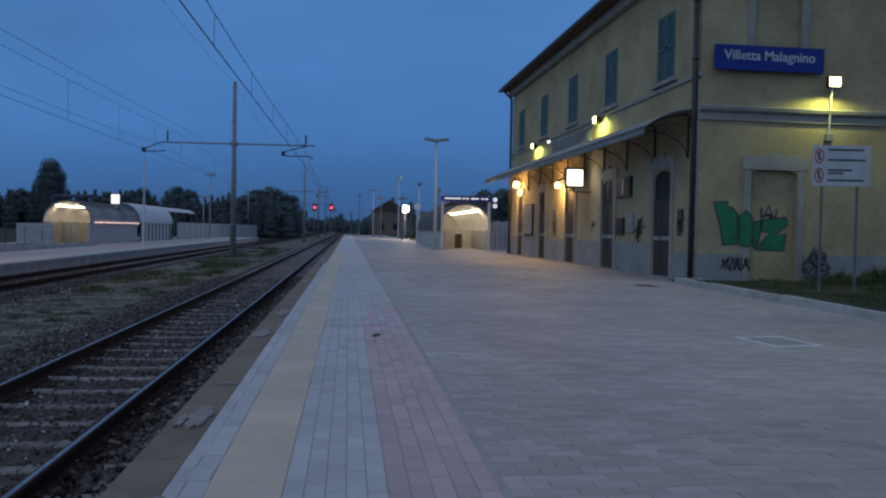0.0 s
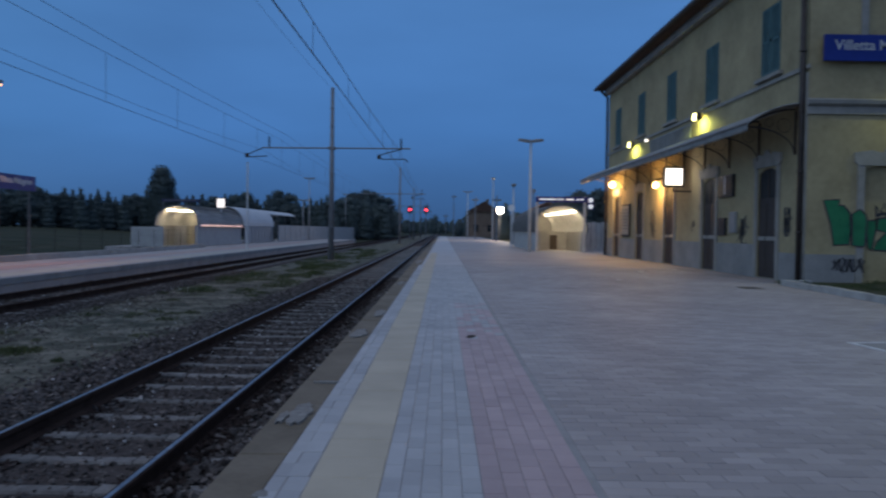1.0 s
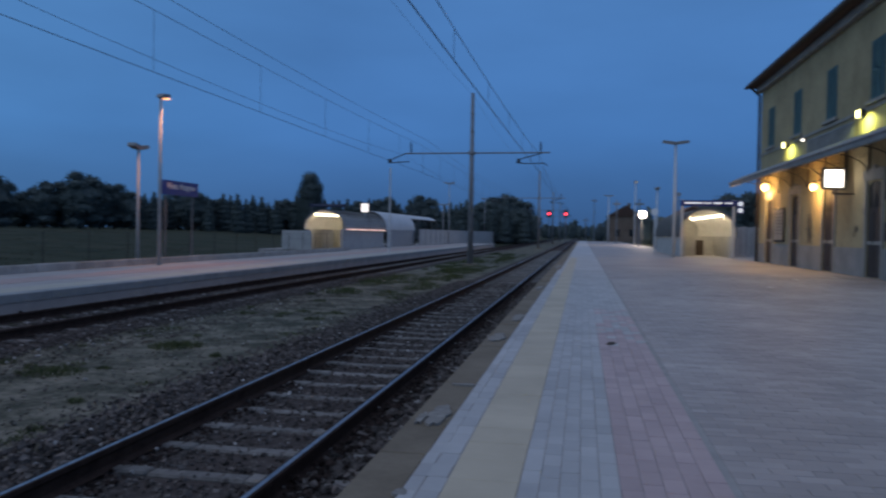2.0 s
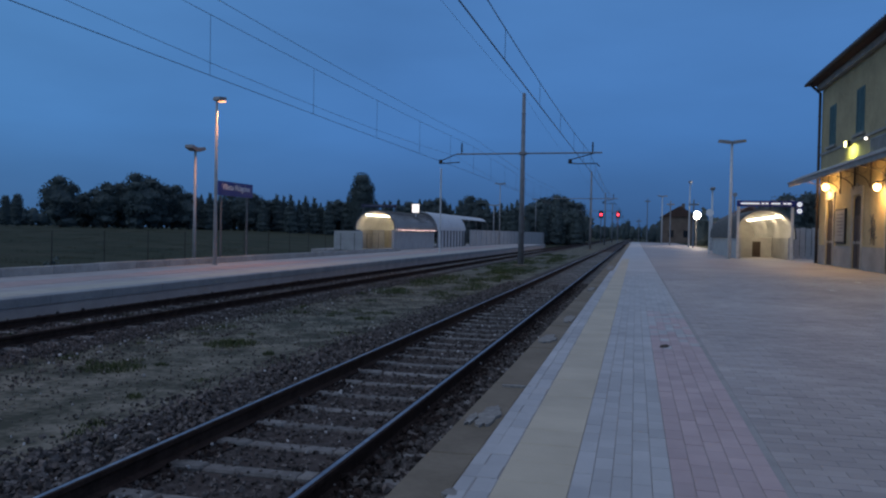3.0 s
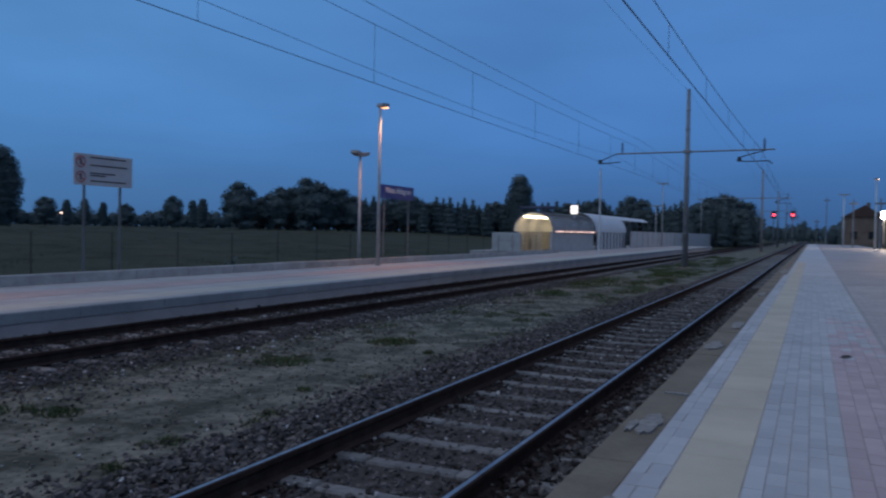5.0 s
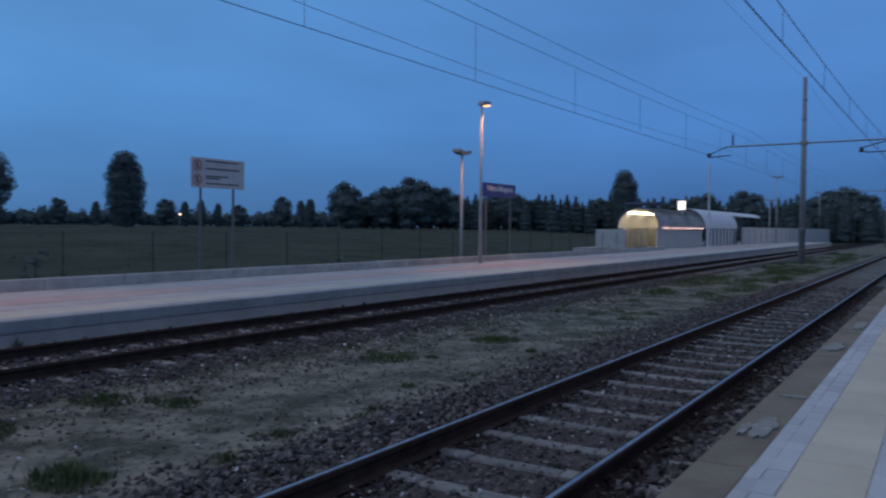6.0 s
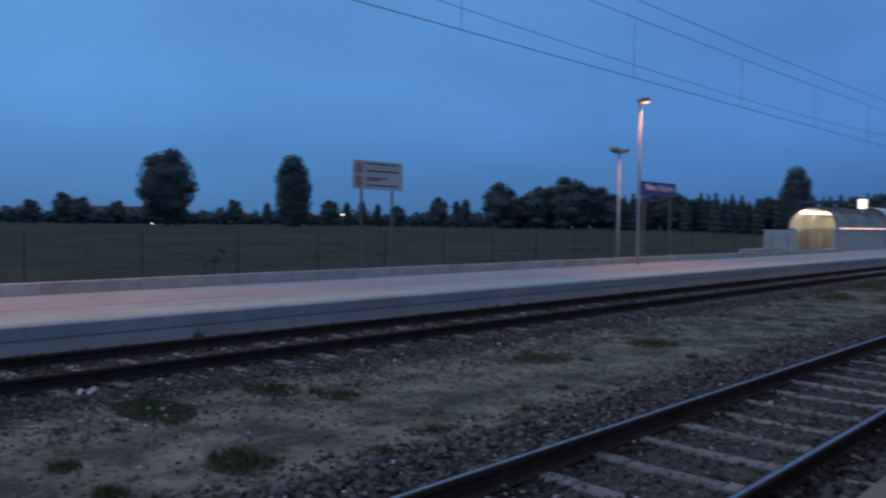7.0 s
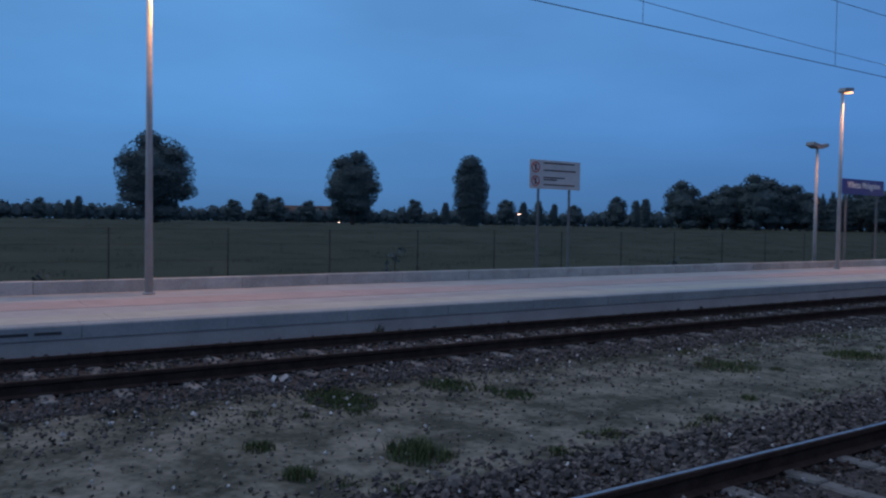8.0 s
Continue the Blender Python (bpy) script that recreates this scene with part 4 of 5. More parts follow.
def twin_lamp(x, y, z, h, label, span=0.6, turn=0):
    l = thing("twin_street_lamp", label, "street lamp", (x, y, z), "twin-headed lamps", turn=turn)
    bm = bmesh.new()
    tube(bm, (0, 0, 0), (0, 0, h - 0.05), 0.10 if x > 0 else 0.072, 0.06 if x > 0 else 0.045, 14)
    part("pole", bm, M_GALV if x > 0 else M_POLE, l, "tapered galvanised pole", True)
    for s in (-1, 1):
        bm = bmesh.new()
        prism(bm, [(s * 0.02, h - 0.10), (s * 0.14, h - 0.12), (s * 0.22, h - 0.10), (s * span, h - 0.02), (s * (span - 0.03), h + 0.10), (s * 0.25, h + 0.06), (s * 0.02, h + 0.02)], "y", -0.16, 0.16)
        hd = part("lantern", bm, M_DEVICE, l, "flat unlit lantern")
    return l


twin_lamp(-16.95, 28.6, FIELD_Z, 5.2, "shorter galvanised lamp with an unlit flat twin head", 0.52, 90)
twin_lamp(5.22, 45.4, 0.0, 6.32, "tall pale lamp post with two unlit flat heads", 0.72)
for x, y, h in ((6.6, 70.0, 5.2), (6.3, 92.0, 7.2), (4.4, 120.0, 7.0), (-16.4, 101.0, 7.8), (-17.0, 100.0, 5.0), (-17.5, 150.0, 8.0), (-14.6, 165.0, 8.4)):
    twin_lamp(x, y, 0.0 if x > 0 else FAR_Z, h, "distant platform lamp with an unlit flat head", 0.7, random.choice((0, 90)))

# ---- stair shelters: hooped barrel vaults on concrete walls ----
def shelter(x0, x1, y0, y1, z, wall_h, top_h, label, lamp_power, side):
    s = thing("stair_shelter", label, "shelter", (0, 0, 0), "underpass stair shelters")
    t = 0.18
    part("side_wall", made(box, x0, x0 + t, y0, y1, z - 0.02, z + wall_h, 0.015), M_CONC, s, "concrete side wall")
    part("side_wall", made(box, x1 - t, x1, y0, y1, z - 0.02, z + wall_h, 0.015), M_CONC, s, "concrete side wall")
    c, rx, rz = (x0 + x1) / 2, (x1 - x0) / 2 + 0.12, top_h - wall_h + 0.05

    def rim(k, n, d=0.0):
        a = math.pi * k / n
        return (c - (rx + d) * math.cos(a), z + wall_h - 0.06 + (rz + d) * math.sin(a) ** 0.8)

    bm = bmesh.new()
    prism(bm, [(x0 + t + 0.003, z - 0.02), (x1 - t - 0.003, z - 0.02)] + [rim(k, 14, -0.04) for k in range(14, -1, -1)], "y", y1 - 0.12, y1)
    part("end_wall", bm, M_CONC, s, "closed concrete end wall")
    part("inner_wall", made(box, x0 + t + 0.003, x0 + t + 1.0, y0 + 3.0, y0 + 3.15, z - 0.02, z + wall_h), M_CONC, s, "concrete stair wall")
    part("stair_wall", made(box, x0 + t + 1.003, x1 - t - 0.003, y0 + 5.1, y0 + 5.25, z - 0.02, z + wall_h), M_CONC, s, "pale concrete stair wall")
    part("gate", made(box, x0 + t + 1.25, x0 + t + 1.75, y0 + 5.0, y0 + 5.06, z - 0.01, z + wall_h - 0.25), M_DOOR, s, "dark stair gate")
    n, ny = 20, max(8, int((y1 - y0) / 0.07))
    bm = bmesh.new()
    rows = []
    for j in range(ny + 1):
        y = y0 - 0.25 + (y1 - y0 + 0.4) * j / ny
        d = 0.020 * math.sin(2 * math.pi * j / 4)
        rows.append([bm.verts.new((p[0], y, p[1])) for p in (rim(k, n, d) for k in range(n + 1))])
    for a, b in zip(rows, rows[1:]):
        for k in range(n):
            bm.faces.new((a[k], a[k + 1], b[k + 1], b[k]))
    v = part("vault", bm, M_VAULT, s, "ribbed barrel-vault roof sheet")
    v.modifiers.new("thick", "SOLIDIFY").thickness = 0.012
    y = y0 - 0.22
    while y < y1 + 0.2:
        bm = bmesh.new()
        bent_bar(bm, [(p[0], y, p[1]) for p in (rim(k, 14, 0.05) for k in range(15))], 0.040)
        part("hoop", bm, M_HOOP, s, "dark steel hoop")
        y += 0.62
    lx, lz = c + side * rx * 0.55, z + wall_h - 0.16 + rz * 0.87
    part("light_band", made(tube, (lx, y0 + 0.15, lz), (lx, y1 - 1.0, lz), 0.035, n=8), G_TUBE, s, "glowing fluorescent tube")
    for f in (0.06, 0.30, 0.60, 0.88):
        point_lamp("shelter_light", (lx - side * 0.05, y0 + (y1 - y0) * f, lz - 0.10), lamp_power, (1.0, 0.76, 0.46))
    return s


shelter(5.74, 8.50, 46.2, 60.0, 0.0, 1.18, 2.66, "barrel-vaulted stair shelter lit from inside beside the station", 42, 1)
shelter(-20.6, -17.7, 58.6, 71.5, FAR_Z, 1.52, 2.98, "barrel-vaulted stair shelter lit from inside on the far platform", 27, -1)
sh2 = thing("ramp_wall", "pale concrete parapet wall beside the far shelter", "wall", (0, 0, 0))
part("parapet", made(box, -21.6, -19.35, 56.0, 56.2, FAR_Z - 0.02, FAR_Z + 1.40, 0.02), M_CONC, sh2)
part("parapet", made(box, -21.6, -21.4, 56.21, 60.0, FAR_Z - 0.02, FAR_Z + 1.40, 0.02), M_CONC, sh2)
# glow line under the far vault's rim
rim_lights = thing("light_strip", "broken row of lights under the far shelter's eaves", "light strip", (0, 0, 0))
for i in range(24):
    part("light", made(box, -17.57, -17.53, 59.0 + i * 0.52, 59.34 + i * 0.52 - 0.2 * (i % 3 == 1), FAR_Z + 1.52, FAR_Z + 1.57), G_RIM, rim_lights)
# second, curved glass-and-steel canopy behind the far shelter
c2 = thing("waiting_shelter", "curved pale waiting canopy with glazed side on posts", "shelter", (0, 0, 0))
def vault_part(name, y0, y1, a0, a1, label):
    """A stretch of barrel vault over the far platform, between two angles of its arch."""
    bm = bmesh.new()
    rows = []
    for y in (y0, y1):
        rows.append([bm.verts.new((-19.25 + 1.60 * math.cos(a0 + (a1 - a0) * k / 16), y, FAR_Z + 1.58 + 1.72 * math.sin(a0 + (a1 - a0) * k / 16))) for k in range(17)])
    for k in range(16):
        bm.faces.new((rows[0][k], rows[0][k + 1], rows[1][k + 1], rows[1][k]))
    v = part(name, bm, M_VAULT, c2, label)
    v.modifiers.new("thick", "SOLIDIFY").thickness = 0.05


vault_part("roof", 72.2, 85.4, 0.0, math.pi, "pale curved roof sheet")
vault_part("roof_end", 85.4, 101.0, 0.85, math.pi - 0.85, "pale curved roof sheet over the open end")
for i in range(10):
    part("hoop", made(tube, (-17.62, 72.4 + 1.43 * i, FAR_Z + 1.6), (-17.62, 72.4 + 1.43 * i, FAR_Z - 0.01), 0.05), M_HOOP, c2)
for i in range(9):
    part("side_panel", made(box, -17.70, -17.66, 72.46 + 1.43 * i, 73.77 + 1.43 * i, FAR_Z - 0.01, FAR_Z + 1.6), M_PANEL, c2, "pale frosted panel")
for x in (-17.9, -20.6):
    for y in (89.0, 93.0, 97.0, 100.8):
        part("post", made(tube, (x, y, FAR_Z - 0.01), (x, y, FAR_Z + 2.55), 0.05), M_HOOP, c2)
        part("strut", made(tube, (x, y, FAR_Z + 2.5), (-19.25 + 0.9 * (1 if x > -19 else -1), y, FAR_Z + 2.95), 0.04), M_HOOP, c2)
po = thing("pole", "thin pale pole on the far platform", "post", (-12.48, 52.0, FAR_Z))
part("shaft", made(tube, (0, 0, -0.01), (0, 0, 5.7), 0.06, 0.05), M_GALV, po)
# lit clock box and dark sign board over the far shelter
ck = thing("lit_clock_box", "white lit clock box on a post", "clock", (-18.0, 66.0, FAR_Z))
part("post", made(tube, (0, 0, 0), (0, 0, 3.3), 0.05), M_GALV, ck)
part("case", made(box, -0.36, 0.36, -0.12, 0.12, 3.02, 3.84, 0.02), M_BLACK, ck)
part("face", made(box, -0.31, 0.31, -0.135, -0.122, 3.07, 3.79), G_CLOCK, ck, "glowing white face")
sb = thing("subway_sign", "dark blue direction sign with faint print on posts", "sign", (0, 0, 0))
part("panel", made(box, -21.0, -18.1, 60.4, 60.5, FAR_Z + 3.30, FAR_Z + 3.54, 0.01), M_NAVY, sb)
part("print_bar", made(box, -20.8, -18.3, 60.385, 60.398, FAR_Z + 3.43, FAR_Z + 3.46), M_DEVICE, sb)
for x in (-20.9, -18.2):
    part("post", made(tube, (x, 60.56, FAR_Z - 0.02), (x, 60.56, FAR_Z + 3.5), 0.05), M_HOOP, sb)
# gantry sign in front of the near shelter
gs = thing("direction_sign", "blue lit direction sign on two posts before the shelter", "sign", (0, 0, 0))
for x in (5.70, 8.45):
    part("post", made(box, x - 0.07, x + 0.07, 45.85, 45.99, 0.0, 3.2, 0.01), M_GALV, gs, "grey steel post")
part("panel", made(box, 5.60, 8.55, 45.76, 45.84, 2.84, 3.16, 0.01), M_BLUE, gs, "dark blue panel")
for a, b in ((5.8, 6.75), (6.85, 7.0), (7.05, 7.2), (7.35, 7.8), (7.95, 8.1), (8.15, 8.35)):
    part("print_bar", made(box, a, b, 45.745, 45.758, 2.97, 3.05), G_SIGN, gs, "white print")
for z in (2.98, 2.62):
    p = part("pictogram_box", made(box, 8.60, 8.93, 45.74, 45.84, z - 0.17, z + 0.17, 0.01), M_BLUE, gs)
    bm = bmesh.new()
    tube(bm, (8.765, 45.735, z), (8.765, 45.725, z), 0.13, n=16)
    part("pictogram", bm, G_SIGN, p, "round white pictogram")
clk = thing("platform_clock", "small white round clock on a post", "clock", (5.15, 56.0, 0))
part("post", made(tube, (0, 0, 0), (0, 0, 2.6), 0.05), M_GALV, clk)
part("face", made(tube, (0, -0.06, 2.78), (0, 0.06, 2.78), 0.24, n=20), M_WHITE, clk)
fn = thing("picket_fence", "pale vertical panel fence behind the shelter", "fence", (0, 0, 0))
for i in range(18):
    part("panel", made(box, 8.7 + i * 0.32, 8.98 + i * 0.32, 50.0, 50.06, 0.0, 1.75 + 0.05 * (i % 2)), M_PANEL, fn)
cc = thing("traffic_mirror_post", "thin dark post with a loudspeaker", "post", (7.4, 62.0, 0))
part("pole", made(tube, (0, 0, 0), (0, 0, 4.4), 0.05), M_MAST, cc)
part("loudspeaker", made(tube, (0, -0.2, 4.3), (0, 0.1, 4.3), 0.16, 0.07), M_DEVICE, cc)

# ---- signals, distant lights and posts at the end of the station ----
def signal(x, y, h, label):
    s = thing("railway_signal", label, "railway signal", (x, y, 0), "red signals")
    part("post", made(tube, (0, 0, -0.8), (0, 0, h), 0.09), M_MAST, s)
    part("head", made(box, -0.45, 0.45, 0.0, 0.2, h - 0.7, h + 0.9, 0.05), M_BLACK, s, "black signal head")
    part("lamp", made(tube, (0, -0.02, h + 0.1), (0, -0.12, h + 0.1), 0.27, n=14), G_REDSIG, s, "glowing red lamp")


signal(-6.4, 178.0, 5.6, "railway signal showing a red light")
signal(-2.85, 185.0, 5.8, "railway signal showing a red light")
point_lamp("signal_light", (-2.85, 184.0, 5.9), 60, (1.0, 0.05, 0.04))
fl = thing("yard_floodlight", "dazzling white floodlight on a post", "floodlight", (7.55, 98.0, 0))
part("post", made(tube, (0, 0.5, -0.1), (0, 0.5, 4.0), 0.06), M_HOOP, fl)
part("arm", made(tube, (0, 0.5, 3.9), (0, 0.1, 3.75), 0.05), M_HOOP, fl)
bm = bmesh.new()
bmesh.ops.create_uvsphere(bm, u_segments=14, v_segments=10, radius=0.42)
bmesh.ops.translate(bm, verts=bm.verts, vec=(0, 0, 3.7))
part("lamp", bm, G_FAR, fl, "glaring lamp", True)
point_lamp("yard_light", (7.5, 95.5, 3.9), 1000, (1.0, 0.76, 0.55))
for x, y, h in ((2.9, 150.0, 8.0), (5.2, 112.0, 6.0), (1.5, 158.0, 4.5), (6.3, 86.0, 5.0)):
    po = thing("line_post", "thin grey post beside the platform's end", "post", (x, y, 0), "posts at the platform's end")
    part("pole", made(tube, (0, 0, -0.8), (0, 0, h), 0.10, 0.07), M_MAST, po)
    part("cross_piece", made(box, -0.5, 0.5, -0.06, 0.06, h - 0.6, h - 0.42), M_MAST, po)
for x, y, w, d, h in ((8.7, 152.0, 5.8, 12.0, 6.3), (13.0, 96.0, 6.0, 8.0, 4.2)):
    ho = thing("house", "low brownish house beyond the platform", "house", (x, y, 0), "houses beyond the platform")
    part("wall", made(box, -w / 2, w / 2, 0, d, -0.9, h - 1.5), M_BRICKH, ho)
    bm = bmesh.new()
    prism(bm, [(-w / 2 - 0.4, h - 1.5), (w / 2 + 0.4, h - 1.5), (0, h + 0.5)], "y", -0.4, d + 0.4)
    part("roof", bm, M_TILE, ho)
    for k in (-0.25, 0.2):
        part("window", made(box, k * w - 0.45, k * w + 0.45, -0.03, 0.05, 1.0, 2.3), M_GLASS, ho)
    part("chimney", made(box, 0.6, 1.2, d * 0.4, d * 0.4 + 0.6, h - 1.0, h + 1.1), M_BRICKH, ho)
par = thing("far_parapet", "long low concrete wall at the far platform's end", "wall", (0, 0, 0))
for i in range(22):
    part("panel", made(box, -17.0 + i * 0.05, -16.85 + i * 0.05, 84.5 + i * 3.0, 87.46 + i * 3.0, FAR_Z - 0.5, FAR_Z + 1.75), M_CONC, par)
fh = thing("farm_house", "distant farmhouse among the trees", "house", (-295.0, 132.0, ground_z(-295.0)), turn=64)
part("wall", made(box, -14, 14, -5, 5, -0.1, 4.3), M_BRICKH, fh)
bm = bmesh.new()
prism(bm, [(-5.6, 4.3), (5.6, 4.3), (0, 6.7)], "x", -14.5, 14.5)
part("roof", bm, M_TILE, fh)
def far_light(az, r, z, s):
    g = thing("distant_lamp", "small distant lamp across the fields", "lamp", (-r * math.sin(radians(az)), r * math.cos(radians(az)), 0), "distant field lamps")
    part("post", made(tube, (0, 0, FIELD_Z), (0, 0, z), 0.08), M_MAST, g)
    part("lamp", made(box, -s * 2.2, s * 2.2, -s, s, z, z + 1.2 * s, s * 0.3), G_FIELD, g)
    g.rotation_euler = (0, 0, radians(az))


far_light(50.3, 200.0, 3.6, 0.13)
far_light(63.2, 150.0, 1.0, 0.06)

# ---- fence behind the far platform ----
fe = thing("wire_fence", "dark wire mesh fence on thin posts along the far platform", "fence", (0, 0, 0))
for i in range(28):
    part("post", made(tube, (-17.3, -14 + i * 2.5, FIELD_Z - 0.05), (-17.3, -14 + i * 2.5, 0.95), 0.015, n=6), M_IRON, fe)
for z in (-0.5, -0.1, 0.25, 0.6, 0.92):
    part("wire", made(tube, (-17.3, -14, z), (-17.3, 55.5, z), 0.003, n=4), M_IRON, fe)

# ---- trees ----
def leaf_mass(seed, lumps, size, count, trunk_h=0.0):
    """Many small leaf clumps spread over a set of lumps (centre, radii); returns vertices and faces."""
    rg = np.random.RandomState(seed)
    verts, faces = [], []
    for (c, r) in lumps:
        n = int(count * (r[0] * r[1] * r[2]) ** (2 / 3))
        d = rg.normal(size=(n, 3))
        d /= np.linalg.norm(d, axis=1)[:, None]
        rad = 0.76 + 0.28 * rg.rand(n) ** 0.8
        p = np.array(c) + d * np.array(r) * rad[:, None]
        a = rg.normal(size=(n, 3))
        a /= np.linalg.norm(a, axis=1)[:, None]
        b = np.cross(a, rg.normal(size=(n, 3)))
        b /= np.linalg.norm(b, axis=1)[:, None]
        s = size * (0.6 + 0.8 * rg.rand(n))[:, None]
        for q, u, w in zip(p, a * s, b * s * 0.7):
            k = len(verts)
            verts += [tuple(q - u), tuple(q - w * 0.8), tuple(q + u), tuple(q + w)]
            faces.append((k, k + 1, k + 2, k + 3))
    return verts, faces


def core(bm, lumps, f=0.86):
    for c, r in lumps:
        s = bmesh.ops.create_icosphere(bm, subdivisions=2, radius=1)
        for v in s["verts"]:
            k = f * (0.85 + 0.3 * noise.noise(v.co * 2.3 + Vector(c)))
            v.co = Vector((c[0] + v.co.x * r[0] * k, c[1] + v.co.y * r[1] * k, c[2] + v.co.z * r[2] * k))


def tree(name, label, h, w, seed, form="round", size=0.125, count=230, group="trees beyond the fields"):
    rg = random.Random(seed)
    t = thing(name, label, "tree", (0, 0, 0), group)
    lumps = []
    if form == "round":
        for k in range(11):
            z = h * (0.12 + 0.78 * k / 10)
            f = math.sin(math.pi * (0.22 + 0.66 * (k / 10))) ** 0.6
            a = k * 2.4
            q = w * 0.24 * f
            lumps.append(((q * math.cos(a), q * math.sin(a), z), (w * 0.22 * f + 0.3, w * 0.22 * f + 0.3, h * 0.11)))
        lumps.append(((0, 0, h * 0.56), (w * 0.44, w * 0.44, h * 0.41)))
        lumps.append(((0, 0, h * 0.40), (w * 0.40, w * 0.40, h * 0.24)))
    elif form == "column":
        for k in range(8):
            z = h * (0.10 + 0.80 * k / 7)
            f = (0.62, 0.88, 1, 1, 1, 0.97, 0.88, 0.66)[k]
            lumps.append(((rg.uniform(-.06, .06) * w, rg.uniform(-.06, .06) * w, z), (w * 0.47 * f, w * 0.47 * f, h * 0.13)))
        lumps.append(((0, 0, h * 0.51), (w * 0.45, w * 0.45, h * 0.46)))
    else:                       # pointed
        for k in range(7):
            z = h * (0.10 + 0.80 * k / 6)
            f = (1.1, 1.1, 1, 0.92, 0.76, 0.52, 0.26)[k]
            lumps.append(((rg.uniform(-.05, .05) * w, rg.uniform(-.05, .05) * w, z), (w * 0.48 * f, w * 0.48 * f, h * 0.12)))
        lumps.append(((0, 0, h * 0.40), (w * 0.44, w * 0.44, h * 0.42)))
    bm = bmesh.new()
    tube(bm, (0, 0, -0.2), (0, 0, h * 0.5), w * 0.035 + 0.05, w * 0.015 + 0.02, 8)
    for k in range(7):
        a = k * 2.1
        tube(bm, (0, 0, h * (0.18 + 0.04 * k)), (w * 0.3 * math.cos(a), w * 0.3 * math.sin(a), h * (0.36 + 0.06 * k)), w * 0.014 + 0.02, 0.02, 6)
    part("trunk", bm, M_BARK, t)
    bm = bmesh.new()
    core(bm, lumps)
    v, f = leaf_mass(seed, lumps, size, count)
    k = len(bm.verts)
    me = bpy.data.meshes.new("crown")
    cv = [tuple(x.co) for x in bm.verts]
    bm.verts.index_update()
    cf = [tuple(x.index for x in q.verts) for q in bm.faces]
    bm.free()
    me.from_pydata(cv + v, [], cf + [tuple(i + k for i in q) for q in f])
    me.materials.append(M_LEAF)
    ob = new("crown", me)
    ob.parent = t
    return t


def put(t, az, r, el=None, k=1.0, turn=0, h=None):
    """Stands a copy of a tree at a bearing and distance; el: how high its top stands over eye level, in degrees."""
    x, y = -r * math.sin(radians(az)), r * math.cos(radians(az))
    if el is not None:
        k = (r * math.tan(radians(el)) + EYE[2] - ground_z(x)) / h
    m = pose(x, y, ground_z(x), 0, 0, turn)
    c = copy_thing(t, m)
    c.scale = (k, k, k)
    return c


def place(t, az, r, turn=0):
    t.matrix_world = pose(-r * math.sin(radians(az)), r * math.cos(radians(az)), ground_z(-r * math.sin(radians(az))), 0, 0, turn)
    return t


place(tree("tree", "large dark round-crowned tree standing alone in the field", 11.45, 11.0, 3), 75.65, 108, 20)
place(tree("tree", "broad dark tree with a ragged crown in the field", 11.0, 9.2, 7), 62.25, 120, 80)
place(tree("tree", "dense dark column-shaped tree in the field", 11.3, 6.2, 11, "column"), 53.75, 130, 10)
place(tree("tree", "tall dark domed tree above the wood", 11.75, 5.6, 15, "column"), 19.15, 150, 40)
small = [tree("tree", "dark distant tree in the hedgerow", 8.0, 6.0, 21, size=0.17, count=95),
         tree("tree", "dark distant narrow tree in the hedgerow", 8.0, 3.2, 22, "column", 0.17, 100),
         tree("tree", "dark distant pointed tree in the wood", 8.0, 3.4, 23, "plume", 0.17, 100),
         tree("tree", "dark distant bushy tree in the wood", 8.0, 7.0, 24, "round", 0.17, 95)]
place(small[0], 85.65, 250), place(small[1], 41.5, 190), place(small[2], 29.6, 150), place(small[3], 39.0, 150)
small[0].scale, small[1].scale, small[2].scale, small[3].scale = [(k, k, k) for k in (0.7, 0.85, 0.85, 1.1)]
for kind, az, r, el in ((0, 82.7, 230, 1.32), (1, 81.0, 240, 1.2), (1, 80.4, 235, 1.45), (3, 70.5, 220, 1.48), (0, 68.6, 230, 1.97), (3, 67.6, 220, 1.7), (3, 65.4, 240, 1.5), (0, 57.8, 250, 1.71),
                         (1, 55.6, 240, 1.5), (3, 51.2, 230, 1.79), (1, 50.0, 220, 1.6), (1, 48.9, 225, 1.7), (1, 47.8, 225, 1.5), (3, 46.4, 210, 1.46), (0, 43.4, 170, 2.08), (1, 42.1, 200, 1.8),
                         (3, 36.3, 150, 2.9), (0, 35.2, 152, 2.9), (3, 34.1, 148, 3.62), (0, 33.0, 150, 3.1), (3, 32.1, 152, 2.9), (0, 31.0, 150, 2.4), (0, 37.6, 156, 2.2),
                         (3, 11.1, 160, 2.7), (3, 6.3, 170, 2.6), (3, 5.4, 172, 2.85), (0, 4.6, 175, 2.7), (3, 3.9, 180, 2.3)):
    put(small[kind], az, r, el, turn=random.uniform(0, 360), h=7.98)
az = 30.2
while az > 3.6:          # edge of the wood behind the far platform
    put(small[2 if random.random() < 0.75 else 3], az, 158 + random.uniform(-8, 10), 2.25 + random.uniform(-0.36, 0.26), turn=random.uniform(0, 360), h=7.98)
    az -= random.uniform(0.34, 0.66)
